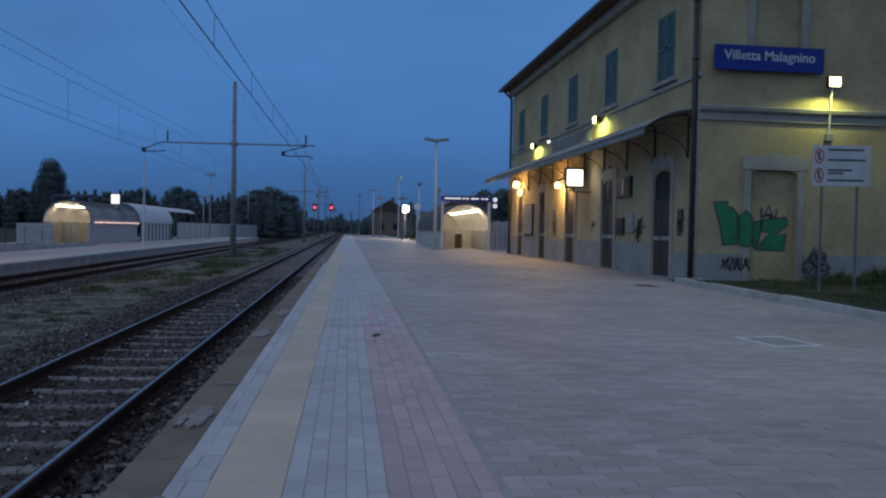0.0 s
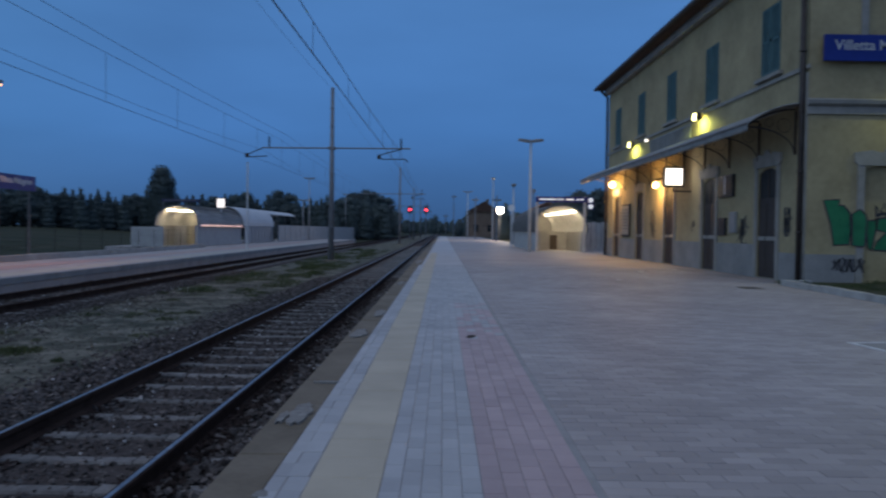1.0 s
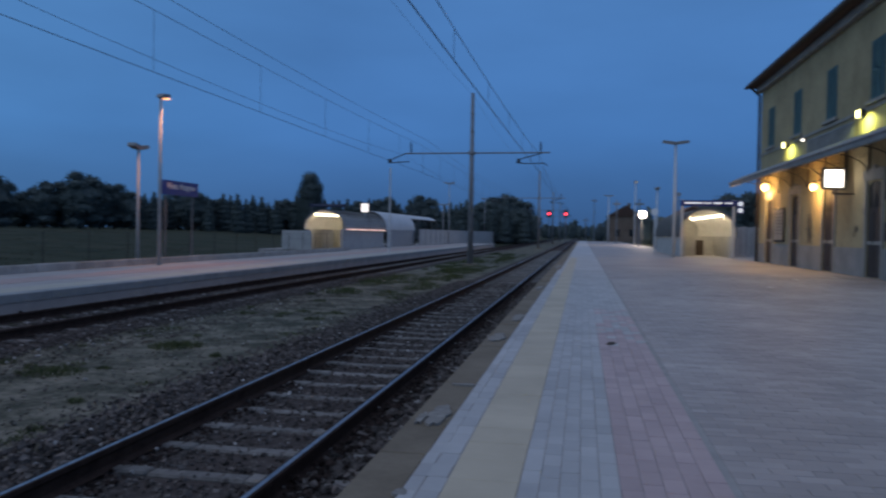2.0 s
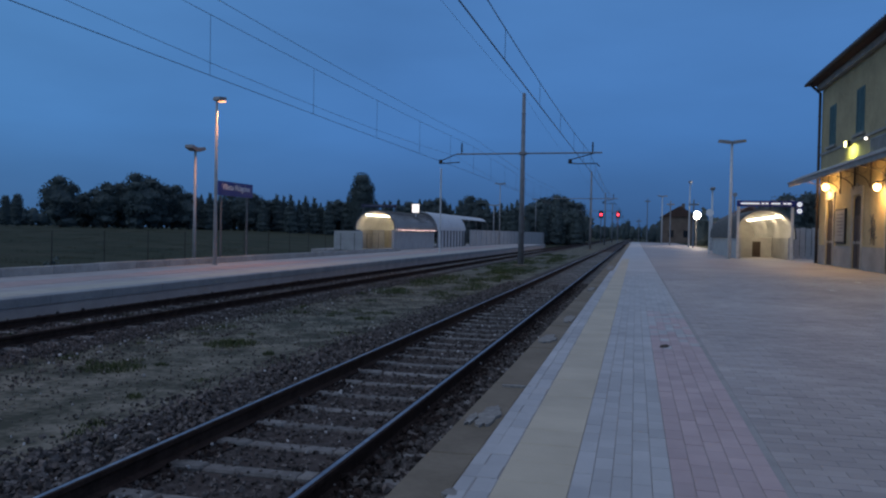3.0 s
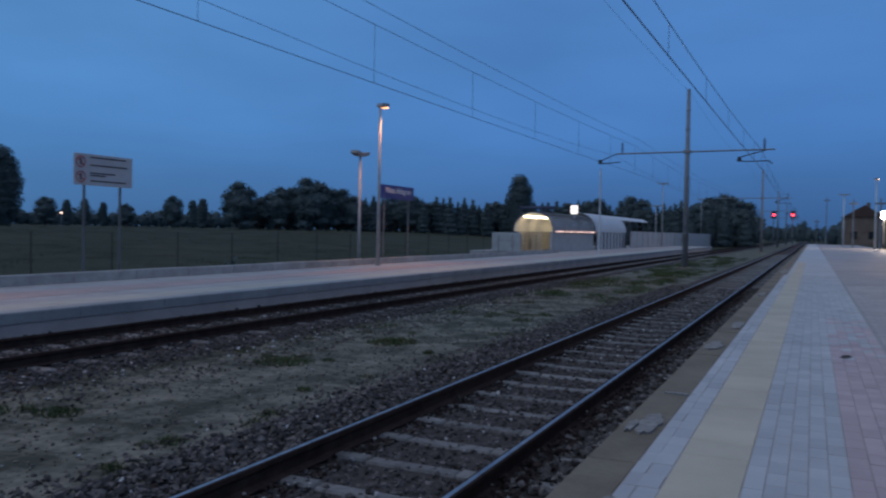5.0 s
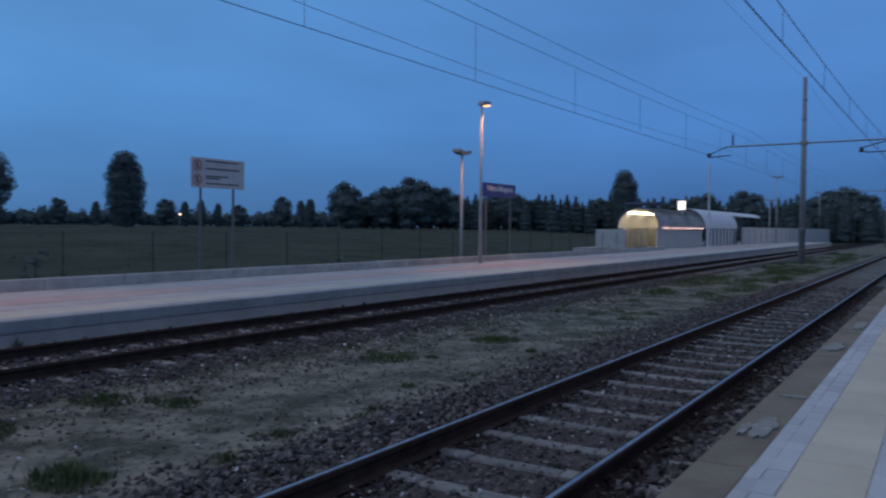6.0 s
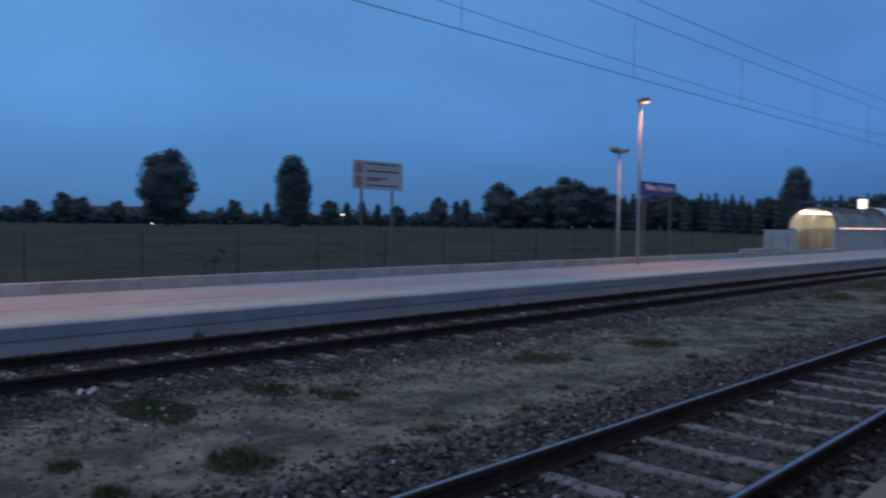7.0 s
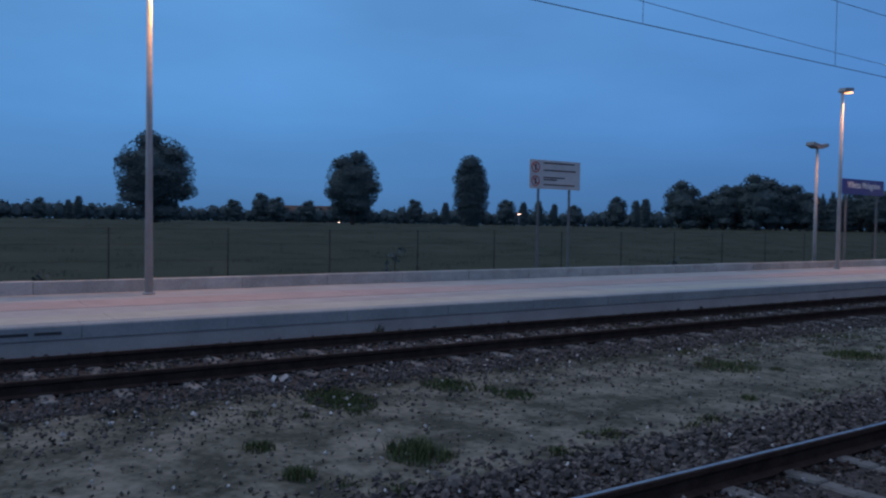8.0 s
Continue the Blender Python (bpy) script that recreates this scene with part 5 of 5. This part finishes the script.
# low hedges and far woods
def hedge(name, label, a0, a1, r, el, seed, step=0.6):
    rg = random.Random(seed)
    lumps = []
    a = a0
    while a < a1:
        gz = ground_z(-r * math.sin(radians(a)))
        z = (r * math.tan(radians(el * rg.uniform(0.75, 1.12))) + EYE[2] - gz)
        w = r * radians(step) * 0.8
        lumps.append(((-r * math.sin(radians(a)), r * math.cos(radians(a)), gz + z * 0.5), (w, w, z * 0.55)))
        a += step * rg.uniform(0.7, 1.2)
    bm = bmesh.new()
    core(bm, lumps, 0.9)
    v, f = leaf_mass(seed, lumps, 0.5, 7)
    bm.verts.index_update()
    k = len(bm.verts)
    cv, cf = [tuple(x.co) for x in bm.verts], [tuple(x.index for x in q.verts) for q in bm.faces]
    bm.free()
    me = bpy.data.meshes.new(name)
    me.from_pydata(cv + v, [], cf + [tuple(i + k for i in q) for q in f])
    me.materials.append(M_LEAF)
    return tagged(new(name, me), label, "hedge", kind="stuff")


hedge("far_hedge", "dark hedgerow along the far side of the fields", 38, 100, 260, 1.08, 5)
hedge("far_hedge", "low dark hedge closing the far side of the fields", 37, 101, 272, 0.55, 25, 0.30)
hedge("wood_edge", "dark undergrowth at the edge of the wood", 3.0, 38, 172, 1.45, 6)
hedge("wood_edge", "dark undergrowth below the clump of trees", 31.0, 39.6, 157, 1.1, 14, 0.5)
hedge("far_wood", "dark woods at the end of the line", -1.0, 3.6, 330, 0.95, 8, 0.4)
for kind, az, r, el in ((3, -9.9, 95, 3.0), (3, -11.2, 98, 3.1), (0, -12.6, 96, 3.3), (3, -8.3, 104, 2.2)):
    put(small[kind], az, r, el, turn=40 * kind, h=7.98)
hedge("bushes_right", "dark bushes behind the platform's end", -14.5, -7.6, 100, 1.9, 9, 0.9)
hedge("bushes_right", "dark bushes behind the platform's end", -7.8, -4.6, 110, 1.9, 12, 0.8)
hedge("bushes_right", "dark bushes behind the platform's end", -5.2, -1.2, 190, 1.1, 10, 0.5)

# ---- grass bed beside the station, kerb, covers ----
bedx = thing("planting_bed", "weedy grass bed behind a low kerb beside the station", "planting bed", (0, 0, 0))
def kerb_x(y):
    """The bed's kerb runs slightly askew to the platform."""
    return 7.78 - (17.8 - y) * 0.055


bm = bmesh.new()
prism(bm, [(kerb_x(-8) + 0.1, -8), (40, -8), (40, BY0 - 0.04), (kerb_x(17.9) + 0.1, BY0 - 0.04)], "z", -0.05, 0.05)
tagged(part("soil", bm, M_FIELD, bedx), "dark weedy soil")
for i in range(14):
    y0, y1 = 3.92 + i, 4.91 + i
    bm = bmesh.new()
    prism(bm, [(kerb_x(y0) - 0.02, y0), (kerb_x(y0) + 0.12, y0), (kerb_x(y1) + 0.12, y1), (kerb_x(y1) - 0.02, y1)], "z", -0.05, 0.115 + 0.008 * (i % 3))
    part("kerb_stone", bm, M_KERB, bedx, "pale concrete kerb stone")
part("kerb_stone", made(box, 7.85, 8.42, 17.78, 17.92, -0.05, 0.12, 0.012), M_CONC, bedx, "pale concrete kerb stone")
verge = tagged(part("verge", made(box, 7.6, 60, 57, NEAR_END, -0.06, 0.02), M_FIELD), "dark grass verge beyond the shelter", "ground", kind="structure")


def cover(x, y, w, d, label, turn, lid, rim):
    c = thing("manhole_cover", label, "cover", (x, y, 0), "covers in the paving", turn=turn)
    bm = bmesh.new()
    for a in (-w / 2, w / 2 - 0.05):
        box(bm, a, a + 0.05, -d / 2, d / 2, -0.03, 0.009)
    for b in (-d / 2, d / 2 - 0.05):
        box(bm, -w / 2 + 0.051, w / 2 - 0.051, b, b + 0.05, -0.03, 0.009)
    part("frame", bm, rim, c, "cement frame")
    part("lid", made(box, -w / 2 + 0.055, w / 2 - 0.055, -d / 2 + 0.055, d / 2 - 0.055, -0.03, 0.006, 0.004), lid, c, "worn lid")


cover(4.66, 8.02, 0.58, 0.72, "square paved inspection cover with a pale frame", 6, M_STONE, M_CEMENT)
cover(6.62, 16.75, 0.40, 0.5, "small dark inspection cover near the station", 0, M_IRON, M_CONC_OLD)
leaf = thing("fallen_leaf", "small curled brown leaf on the paving", "leaf", (0.36, 8.35, 0.002))
bm = bmesh.new()
lv = [bm.verts.new(p) for p in ((-0.05, 0, 0.004), (-0.02, -0.03, 0.006), (0.03, -0.022, 0.010), (0.055, 0.0, 0.022), (0.02, 0.03, 0.030), (-0.03, 0.025, 0.024))]
bm.faces.new(lv)
bmesh.ops.triangulate(bm, faces=bm.faces[:])
ob = part("blade", bm, M_DOOR, leaf)
ob.modifiers.new("thick", "SOLIDIFY").thickness = 0.003

for x, y, w, turn in ((4.35, 19.0, 0.16, 20), (5.85, 22.9, 0.18, 70), (7.30, 24.4, 0.12, 130)):
    sc = thing("paper_scrap", "small crumpled pale paper scrap on the paving", "litter", (x, y, 0.004), "scraps on the paving", turn=turn)
    bm = bmesh.new()
    g = [[bm.verts.new((w * (i / 3 - 0.5), w * (j / 3 - 0.5), 0.004 + 0.03 * abs(noise.noise(Vector((i * 0.9 + x, j * 0.9, 1.7)))))) for j in range(4)] for i in range(4)]
    for i in range(3):
        for j in range(3):
            bm.faces.new((g[i][j], g[i + 1][j], g[i + 1][j + 1], g[i][j + 1]))
    ob = part("sheet", bm, M_CEMENT, sc)
    ob.modifiers.new("thick", "SOLIDIFY").thickness = 0.002

# ---- grass ----
def blades(name, spots, label, mat, seed=1):
    """Tufts of grass blades: spots of (x, y, z, radius x, radius y, blades, height)."""
    rg = np.random.RandomState(seed)
    verts, faces = [], []
    for x, y, z, rx, ry, n, h in spots:
        for i in range(n):
            a, q = rg.rand() * 6.283, rg.rand() ** 0.6
            px, py = x + rx * q * math.cos(a), y + ry * q * math.sin(a)
            hh = h * (0.45 + 0.75 * rg.rand()) * (1 - 0.45 * q)
            b, lean, w = rg.rand() * 6.283, hh * (0.15 + 0.5 * rg.rand()), 0.004 + 0.02 * hh
            ca, sa = math.cos(b), math.sin(b)
            k = len(verts)
            verts += [(px - w * sa, py + w * ca, z - 0.01), (px + w * sa, py - w * ca, z - 0.01),
                      (px + lean * 0.35 * ca + w * 0.7 * sa, py + lean * 0.35 * sa - w * 0.7 * ca, z + hh * 0.6),
                      (px + lean * 0.35 * ca - w * 0.7 * sa, py + lean * 0.35 * sa + w * 0.7 * ca, z + hh * 0.6), (px + lean * ca, py + lean * sa, z + hh)]
            faces += [(k, k + 1, k + 2, k + 3), (k + 3, k + 2, k + 4)]
    ob = sheet(name, verts, faces, mat)
    return tagged(ob, label, "grass", kind="stuff")


rg = random.Random(4)
spots = [(-7.70, 3.90, SAND_Z, 0.62, 0.36, 3000, 0.055), (-7.70, 5.35, SAND_Z, 0.42, 0.30, 800, 0.08), (-6.90, 5.70, SAND_Z, 0.30, 0.22, 450, 0.07), (-6.35, 2.48, SAND_Z, 0.16, 0.14, 220, 0.09),
         (-5.50, 3.52, SAND_Z, 0.34, 0.26, 420, 0.16), (-5.48, 2.46, SAND_Z, 0.14, 0.12, 200, 0.12), (-6.80, 9.41, SAND_Z, 0.46, 0.42, 800, 0.08), (-6.40, 12.0, SAND_Z, 0.45, 0.5, 800, 0.10),
         (-5.11, 5.4, SAND_Z, 0.15, 0.12, 160, 0.08), (-11.6, 6.6, BED_Z, 0.10, 0.15, 120, 0.22)]
for i in range(120):
    y = 2.5 + 70 * rg.random() ** 1.3
    r = rg.uniform(0.05, 0.16) * (1 + y / 20)
    spots.append((rg.uniform(-8.0, -4.6), y, SAND_Z, r, r, int(25 + 50 * r / 0.1), rg.uniform(0.04, 0.11)))
for i in range(70):
    y = rg.uniform(22, 75)
    spots.append((rg.uniform(-7.9, -5.0), y, SAND_Z, 0.5, 0.7, 130, 0.22))
for i in range(45):
    spots.append((rg.uniform(T2 - 0.6, T2 + 0.6), rg.uniform(1, 30), BED_Z, 0.2, 0.25, 70, 0.07))
blades("grass_tufts", spots, "green grass tufts and weeds between the tracks", M_GRASS, 2)
spots = []
for i in range(190):
    x, y = rg.uniform(7.9, 17), rg.uniform(9.5, 18.0)
    spots.append((x, y, 0.05, 0.3, 0.3, 110, rg.uniform(0.05, 0.12) + 0.26 * max(0.0, min(1.0, (x - 9.6) / 1.5)) * rg.random()))
spots += [(rg.uniform(11.0, 17), rg.uniform(16.8, 18.0), 0.05, 0.3, 0.2, 140, rg.uniform(0.30, 0.60)) for i in range(24)]
blades("bed_grass", spots, "rank grass in the bed beside the station", M_GRASS, 3)
shrub = thing("shrub", "small dark shrub against the station's end wall", "shrub", (11.30, 17.85, 0.04))
lm = [((0, 0, 0.35), (0.30, 0.28, 0.34)), ((0.05, 0.02, 0.62), (0.20, 0.20, 0.25))]
v, f = leaf_mass(31, lm, 0.05, 2600)
sheet("foliage", v, f, M_LEAF, shrub)
part("stem", made(tube, (0, 0, -0.02), (0.02, 0, 0.5), 0.02), M_BARK, shrub)
# rough grass along the fence and in the near meadow
spots = [(rg.uniform(-19.5, -16.7), rg.uniform(-4, 46), FIELD_Z, 0.5, 0.5, 70, rg.uniform(0.12, 0.38)) for i in range(240)]
blades("fence_grass", spots, "rank dark grass along the fence", M_HAY, 5)
spots = []
for i in range(1500):
    d = 19.5 + 75 * rg.random() ** 1.7
    spots.append((-d, rg.uniform(-20, 60) * (0.6 + d / 60), ground_z(-d), 0.9, 0.9, 34, rg.uniform(0.08, 0.24)))
blades("meadow_grass", spots, "rough dry and green grass of the meadow", M_HAY, 9)
for i, (x, y, h) in enumerate(((-17.9, 10.6, 1.25), (-18.3, 22.0, 0.9), (-18.0, 2.2, 0.8))):
    wd = thing("weed", "tall dark weed beside the fence", "plant", (x, y, FIELD_Z), "tall weeds")
    v, f = leaf_mass(40 + i, [((0, 0, h * 0.55), (0.22, 0.22, h * 0.45)), ((0.2, 0.15, h), (0.12, 0.12, 0.15))], 0.06, 900)
    sheet("foliage", v, f, M_LEAF, wd)
    part("stem", made(tube, (0, 0, -0.02), (0.1, 0.05, h), 0.015), M_BARK, wd)

# ---- ballast stones ----
def stones(name, zones, label, mat, seed):
    """Loose angular stones: zones of (x0, x1, y0, y1, count, z, smallest, largest, power), crowded towards y0 by power."""
    rg = np.random.RandomState(seed)
    corner = np.array([(a, b, c) for a in (-1, 1) for b in (-1, 1) for c in (-1, 1)], float)
    quad = np.array([(0, 1, 3, 2), (4, 6, 7, 5), (0, 4, 5, 1), (2, 3, 7, 6), (0, 2, 6, 4), (1, 5, 7, 3)])
    av, af, base = [], [], 0
    for x0, x1, y0, y1, n, z, s0, s1, pw in zones:
        p = np.stack([x0 + (x1 - x0) * rg.rand(n), y0 + (y1 - y0) * rg.rand(n) ** pw, z + 0.015 * rg.randn(n)], 1)
        s = (s0 + (s1 - s0) * rg.rand(n) ** 2)[:, None, None] * (0.55 + 0.6 * rg.rand(n, 1, 3))
        v = corner[None] * (0.62 + 0.5 * rg.rand(n, 8, 1)) * s + 0.12 * s * rg.randn(n, 8, 3)
        q = rg.randn(n, 4)
        q /= np.linalg.norm(q, axis=1)[:, None]
        w, x, y, zz = q.T
        R = np.stack([np.stack([1 - 2 * (y * y + zz * zz), 2 * (x * y - zz * w), 2 * (x * zz + y * w)], 1),
                      np.stack([2 * (x * y + zz * w), 1 - 2 * (x * x + zz * zz), 2 * (y * zz - x * w)], 1),
                      np.stack([2 * (x * zz - y * w), 2 * (y * zz + x * w), 1 - 2 * (x * x + y * y)], 1)], 1)
        v = np.einsum("nij,nkj->nki", R, v) + p[:, None]
        av.append(v.reshape(-1, 3))
        af.append((quad[None] + 8 * np.arange(n)[:, None, None]).reshape(-1, 4) + base)
        base += 8 * n
    ob = sheet(name, np.concatenate(av).tolist(), np.concatenate(af).tolist(), mat)
    turned.append(ob)
    return tagged(ob, label, "ballast", kind="stuff")


stones("ballast_near", [(T1 - 0.70, T1 + 0.70, -8, 30, 24000, BED_Z - 0.003, 0.011, 0.024, 1.5),
                        (T1 + 0.84, EDGE_X + 0.05, -8, 30, 15000, BED_Z + 0.035, 0.014, 0.036, 1.5),
                        (T1 - 1.85, T1 - 0.84, -8, 30, 22000, BED_Z + 0.030, 0.013, 0.034, 1.5)], "brown grey ballast stones round the near track", M_BALLAST, 1)
stones("ballast_far", [(T2 - 0.68, T2 + 0.68, -10, 34, 12000, BED_Z + 0.022, 0.012, 0.028, 1.3), (T2 + 0.84, T2 + 1.9, -10, 34, 15000, BED_Z + 0.018, 0.009, 0.026, 1.3),
                       (FAR_X0, T2 - 0.84, -10, 34, 5500, BED_Z + 0.04, 0.016, 0.036, 1.3)], "brown grey ballast stones round the far track", M_BALLAST, 2)
stones("loose_stones", [(T2 + 1.4, T1 - 1.4, -3.0, 28, 14000, SAND_Z + 0.001, 0.005, 0.018, 1.5)], "scattered stones on the sandy strip", M_PEBBLE, 3)
stones("dark_stones", [(T2 + 1.5, T1 - 1.5, -3.0, 24, 2600, SAND_Z + 0.001, 0.005, 0.018, 1.4), (-8.2, -7.0, -3.0, 24, 5000, SAND_Z + 0.004, 0.006, 0.020, 1.3), (-5.2, -4.2, -2.0, 24, 4500, SAND_Z + 0.008, 0.008, 0.026, 1.3)],
       "dark ballast strewn over the sandy strip", M_BALLAST, 6)
# dark bands beside the rails: stain and painted rail shadow together
stones("rail_side_ballast", [(T1 + s * 0.7525 + a, T1 + s * 0.7525 + b, -8, 28, 4500, BED_Z + h, 0.012, 0.028, 1.4) for s in (-1, 1) for a, b, h in ((0.05, 0.26, 0.05 if s > 0 else 0.0), (-0.26, -0.05, 0.05 if s < 0 else 0.0))],
       "rust-stained ballast along the near rails, darkened for the rails' shadow", M_OILY_SHADE, 7)
stones("pale_stones", [(T1 - 1.8, T1 + 1.7, 0.5, 24, 420, BED_Z + 0.055, 0.008, 0.018, 1.4), (T2 + 0.9, T2 + 2.4, -3, 26, 520, SAND_Z + 0.05, 0.007, 0.020, 1.2),
                       (T2 - 0.6, T2 + 0.6, 3, 34, 260, BED_Z + 0.03, 0.008, 0.022, 1.2), (T2 + 2.0, T1 - 1.2, 1.0, 20, 240, SAND_Z + 0.012, 0.006, 0.016, 1.3),
                       (-8.85, -8.70, 3.5, 3.7, 3, SAND_Z + 0.06, 0.04, 0.06, 1)], "pale limestone pieces among the ballast", M_LIME, 4)

# ---- mortar patches on the old platform edge ----
def patch(x, y, rx, ry, seed):
    rg = random.Random(seed)
    bm = bmesh.new()
    n = 26
    pts = []
    for k in range(n):
        a = 2 * math.pi * k / n
        q = rg.uniform(0.65, 1.05)
        pts.append((x + rx * q * math.cos(a), y + ry * q * math.sin(a)))
    prism(bm, pts, "z", -0.03, 0.0)
    part("mortar_patch", bm, M_PATCH, platform_near, "whitish mortar smear")


for i, (x, y, rx, ry) in enumerate(((-0.86, 4.87, 0.07, 0.30), (-0.95, 4.75, 0.03, 0.16), (-0.90, 8.65, 0.09, 0.40), (-0.84, 10.8, 0.08, 0.5), (-0.76, 3.36, 0.04, 0.05), (-0.84, 28.5, 0.13, 2.0), (-0.84, 5.87, 0.12, 0.03), (-0.88, 17.0, 0.08, 0.7))):
    patch(x, y, rx, ry, i)

# ---- pavers: the nearest as single pieces, the rest joined ----
def paver_block(w, l, h=0.05, c=0.002):
    """Corners and faces of a paver with chamfered top edges, centred, its top at 0."""
    a, b = w / 2, l / 2
    v = [(-a, -b, -h), (a, -b, -h), (a, b, -h), (-a, b, -h), (-a, -b, -c), (a, -b, -c), (a, b, -c), (-a, b, -c),
         (-a + c, -b + c, 0), (a - c, -b + c, 0), (a - c, b - c, 0), (-a + c, b - c, 0)]
    f = [(0, 1, 5, 4), (1, 2, 6, 5), (2, 3, 7, 6), (3, 0, 4, 7), (4, 5, 9, 8), (5, 6, 10, 9), (6, 7, 11, 10), (7, 4, 8, 11), (8, 9, 10, 11)]
    return v, f


def pave(name, x0, x1, y0, y1, w, l, mat, bond=0.5, single=300, across=False, jag=0.0, seed=1, keep=None):
    """Lays pavers w by l in rows; across: the rows run across the platform; keep(x, y) leaves some out."""
    rg = random.Random(seed)
    v, f = paver_block(w - 0.003, l - 0.003)
    me = bpy.data.meshes.new(name)
    me.from_pydata(v, [], f)
    me.materials.append(mat)
    spots = []
    if across:
        r, y = 0, y0 + l / 2
        while y < y1:
            x = x0 + w / 2 + (bond * w if r % 2 else 0)
            if r % 2:
                spots.append((x0 + w / 4, y, 0.5))
            while x < x1 - w * 0.45:
                spots.append((x, y, 1.0))
                x += w
            y += l
            r += 1
    else:
        r, x = 0, x0 + w / 2
        while x < x1 - w * 0.45:
            y = y0 + l / 2 + (bond * l if r % 2 else 0)
            while y < y1:
                spots.append((x, y, 1.0))
                y += l
            x += w
            r += 1
    if keep:
        spots = [p for p in spots if keep(p[0], p[1])]
    spots.sort(key=lambda p: (p[1] < 1.9, p[1], abs(p[0] - 0.5)))
    rest_v, rest_f = [], []
    for i, (x, y, part_w) in enumerate(spots):
        z = rg.uniform(-0.002, 0.001)
        if i < single:
            ob = new("paver", me)
            ob.parent = platform_near
            ob.location = (x + rg.uniform(-jag, jag), y, z)
            ob.scale.x = part_w
        else:
            k = len(rest_v)
            tx, ty = rg.uniform(-0.006, 0.006), rg.uniform(-0.006, 0.006)
            rest_v += [(x + a * part_w, y + b, z + c + a * tx + b * ty) for a, b, c in v]
            rest_f += [tuple(q + k for q in g) for g in f]
    if rest_v:
        tagged(sheet("paving", rest_v, rest_f, mat, platform_near), kind="stuff")


PY0, PY1 = -4.0, 26.0
part("joint_sand", made(box, -0.764, 7.698, PY0, PY1, -0.05, -0.0045), M_JOINT, platform_near, "sand-filled joints")
pave("paver_edge", -0.69, -0.59, PY0, PY1, 0.10, 0.20, M_PAVE, 0.5, 60, jag=0.004, seed=1)
pave("paver_edge", -0.762, -0.69, PY0, PY1, 0.072, 0.20, M_PAVE, 0.5, 16, jag=0.004, seed=8)
part("edge_fill", made(box, -0.763, -0.693, PY1 + 0.05, NEAR_END, -0.06, -0.008), M_CONC_OLD, platform_near, "stained concrete fill")
pave("tactile_slab", -0.588, -0.262, PY0, 40.0, 0.326, 0.33, M_YELLOW, 0, 115, seed=2)
pave("paver_grey", -0.26, 0.19, PY0, PY1, 0.09, 0.20, M_PAVE, 0.5, 300, seed=3)
def is_pink(x, y):
    """The pink band thins out among grey pavers between 8 and 13 m."""
    return (math.sin(x * 91.7 + y * 47.3) * 43758.5) % 1.0 < (13.0 - y) / 5.0


pave("paver_pink", 0.19, 0.68, PY0, PY1, 0.098, 0.20, M_PINK, 0.5, 220, seed=4, keep=is_pink)
pave("paver_grey", 0.19, 0.68, PY0, PY1, 0.098, 0.20, M_PAVE, 0.5, 0, seed=5, keep=lambda x, y: not is_pink(x, y))
part("edge_strip", made(box, 0.681, 0.719, PY0, 60, -0.05, -0.005), M_PAVE2, platform_near, "thin edging strip")
pave("paver_warm", 0.72, 7.70, PY0, PY1, 0.20, 0.10, M_PAVE2, 0.5, 300, across=True, seed=6)
# plain paving further off, behind the camera and round the station
for nm, x0, x1, y0, y1, mt in (("paving_far", -0.69, 0.68, PY1, NEAR_END, M_PAVE), ("paving_far", 0.72, 7.70, PY1, NEAR_END, M_PAVE2), ("paving_far", 7.70, BX, 18.0, 57.0, M_PAVE2),
                               ("paving_far", BX, 30, BY1, 57.0, M_PAVE2), ("paving_behind", -0.69, 7.70, -12, PY0, M_PAVE2)):
    part(nm, made(box, x0 + 0.002, x1 - 0.002, y0 + 0.002, y1 - 0.002, -0.05, -0.003), mt, platform_near)

# ---- the tracks, their wires and the near platform turn together ----
for ob in turned + [platform_near]:
    ob.matrix_world = LINE_TURN @ ob.matrix_world
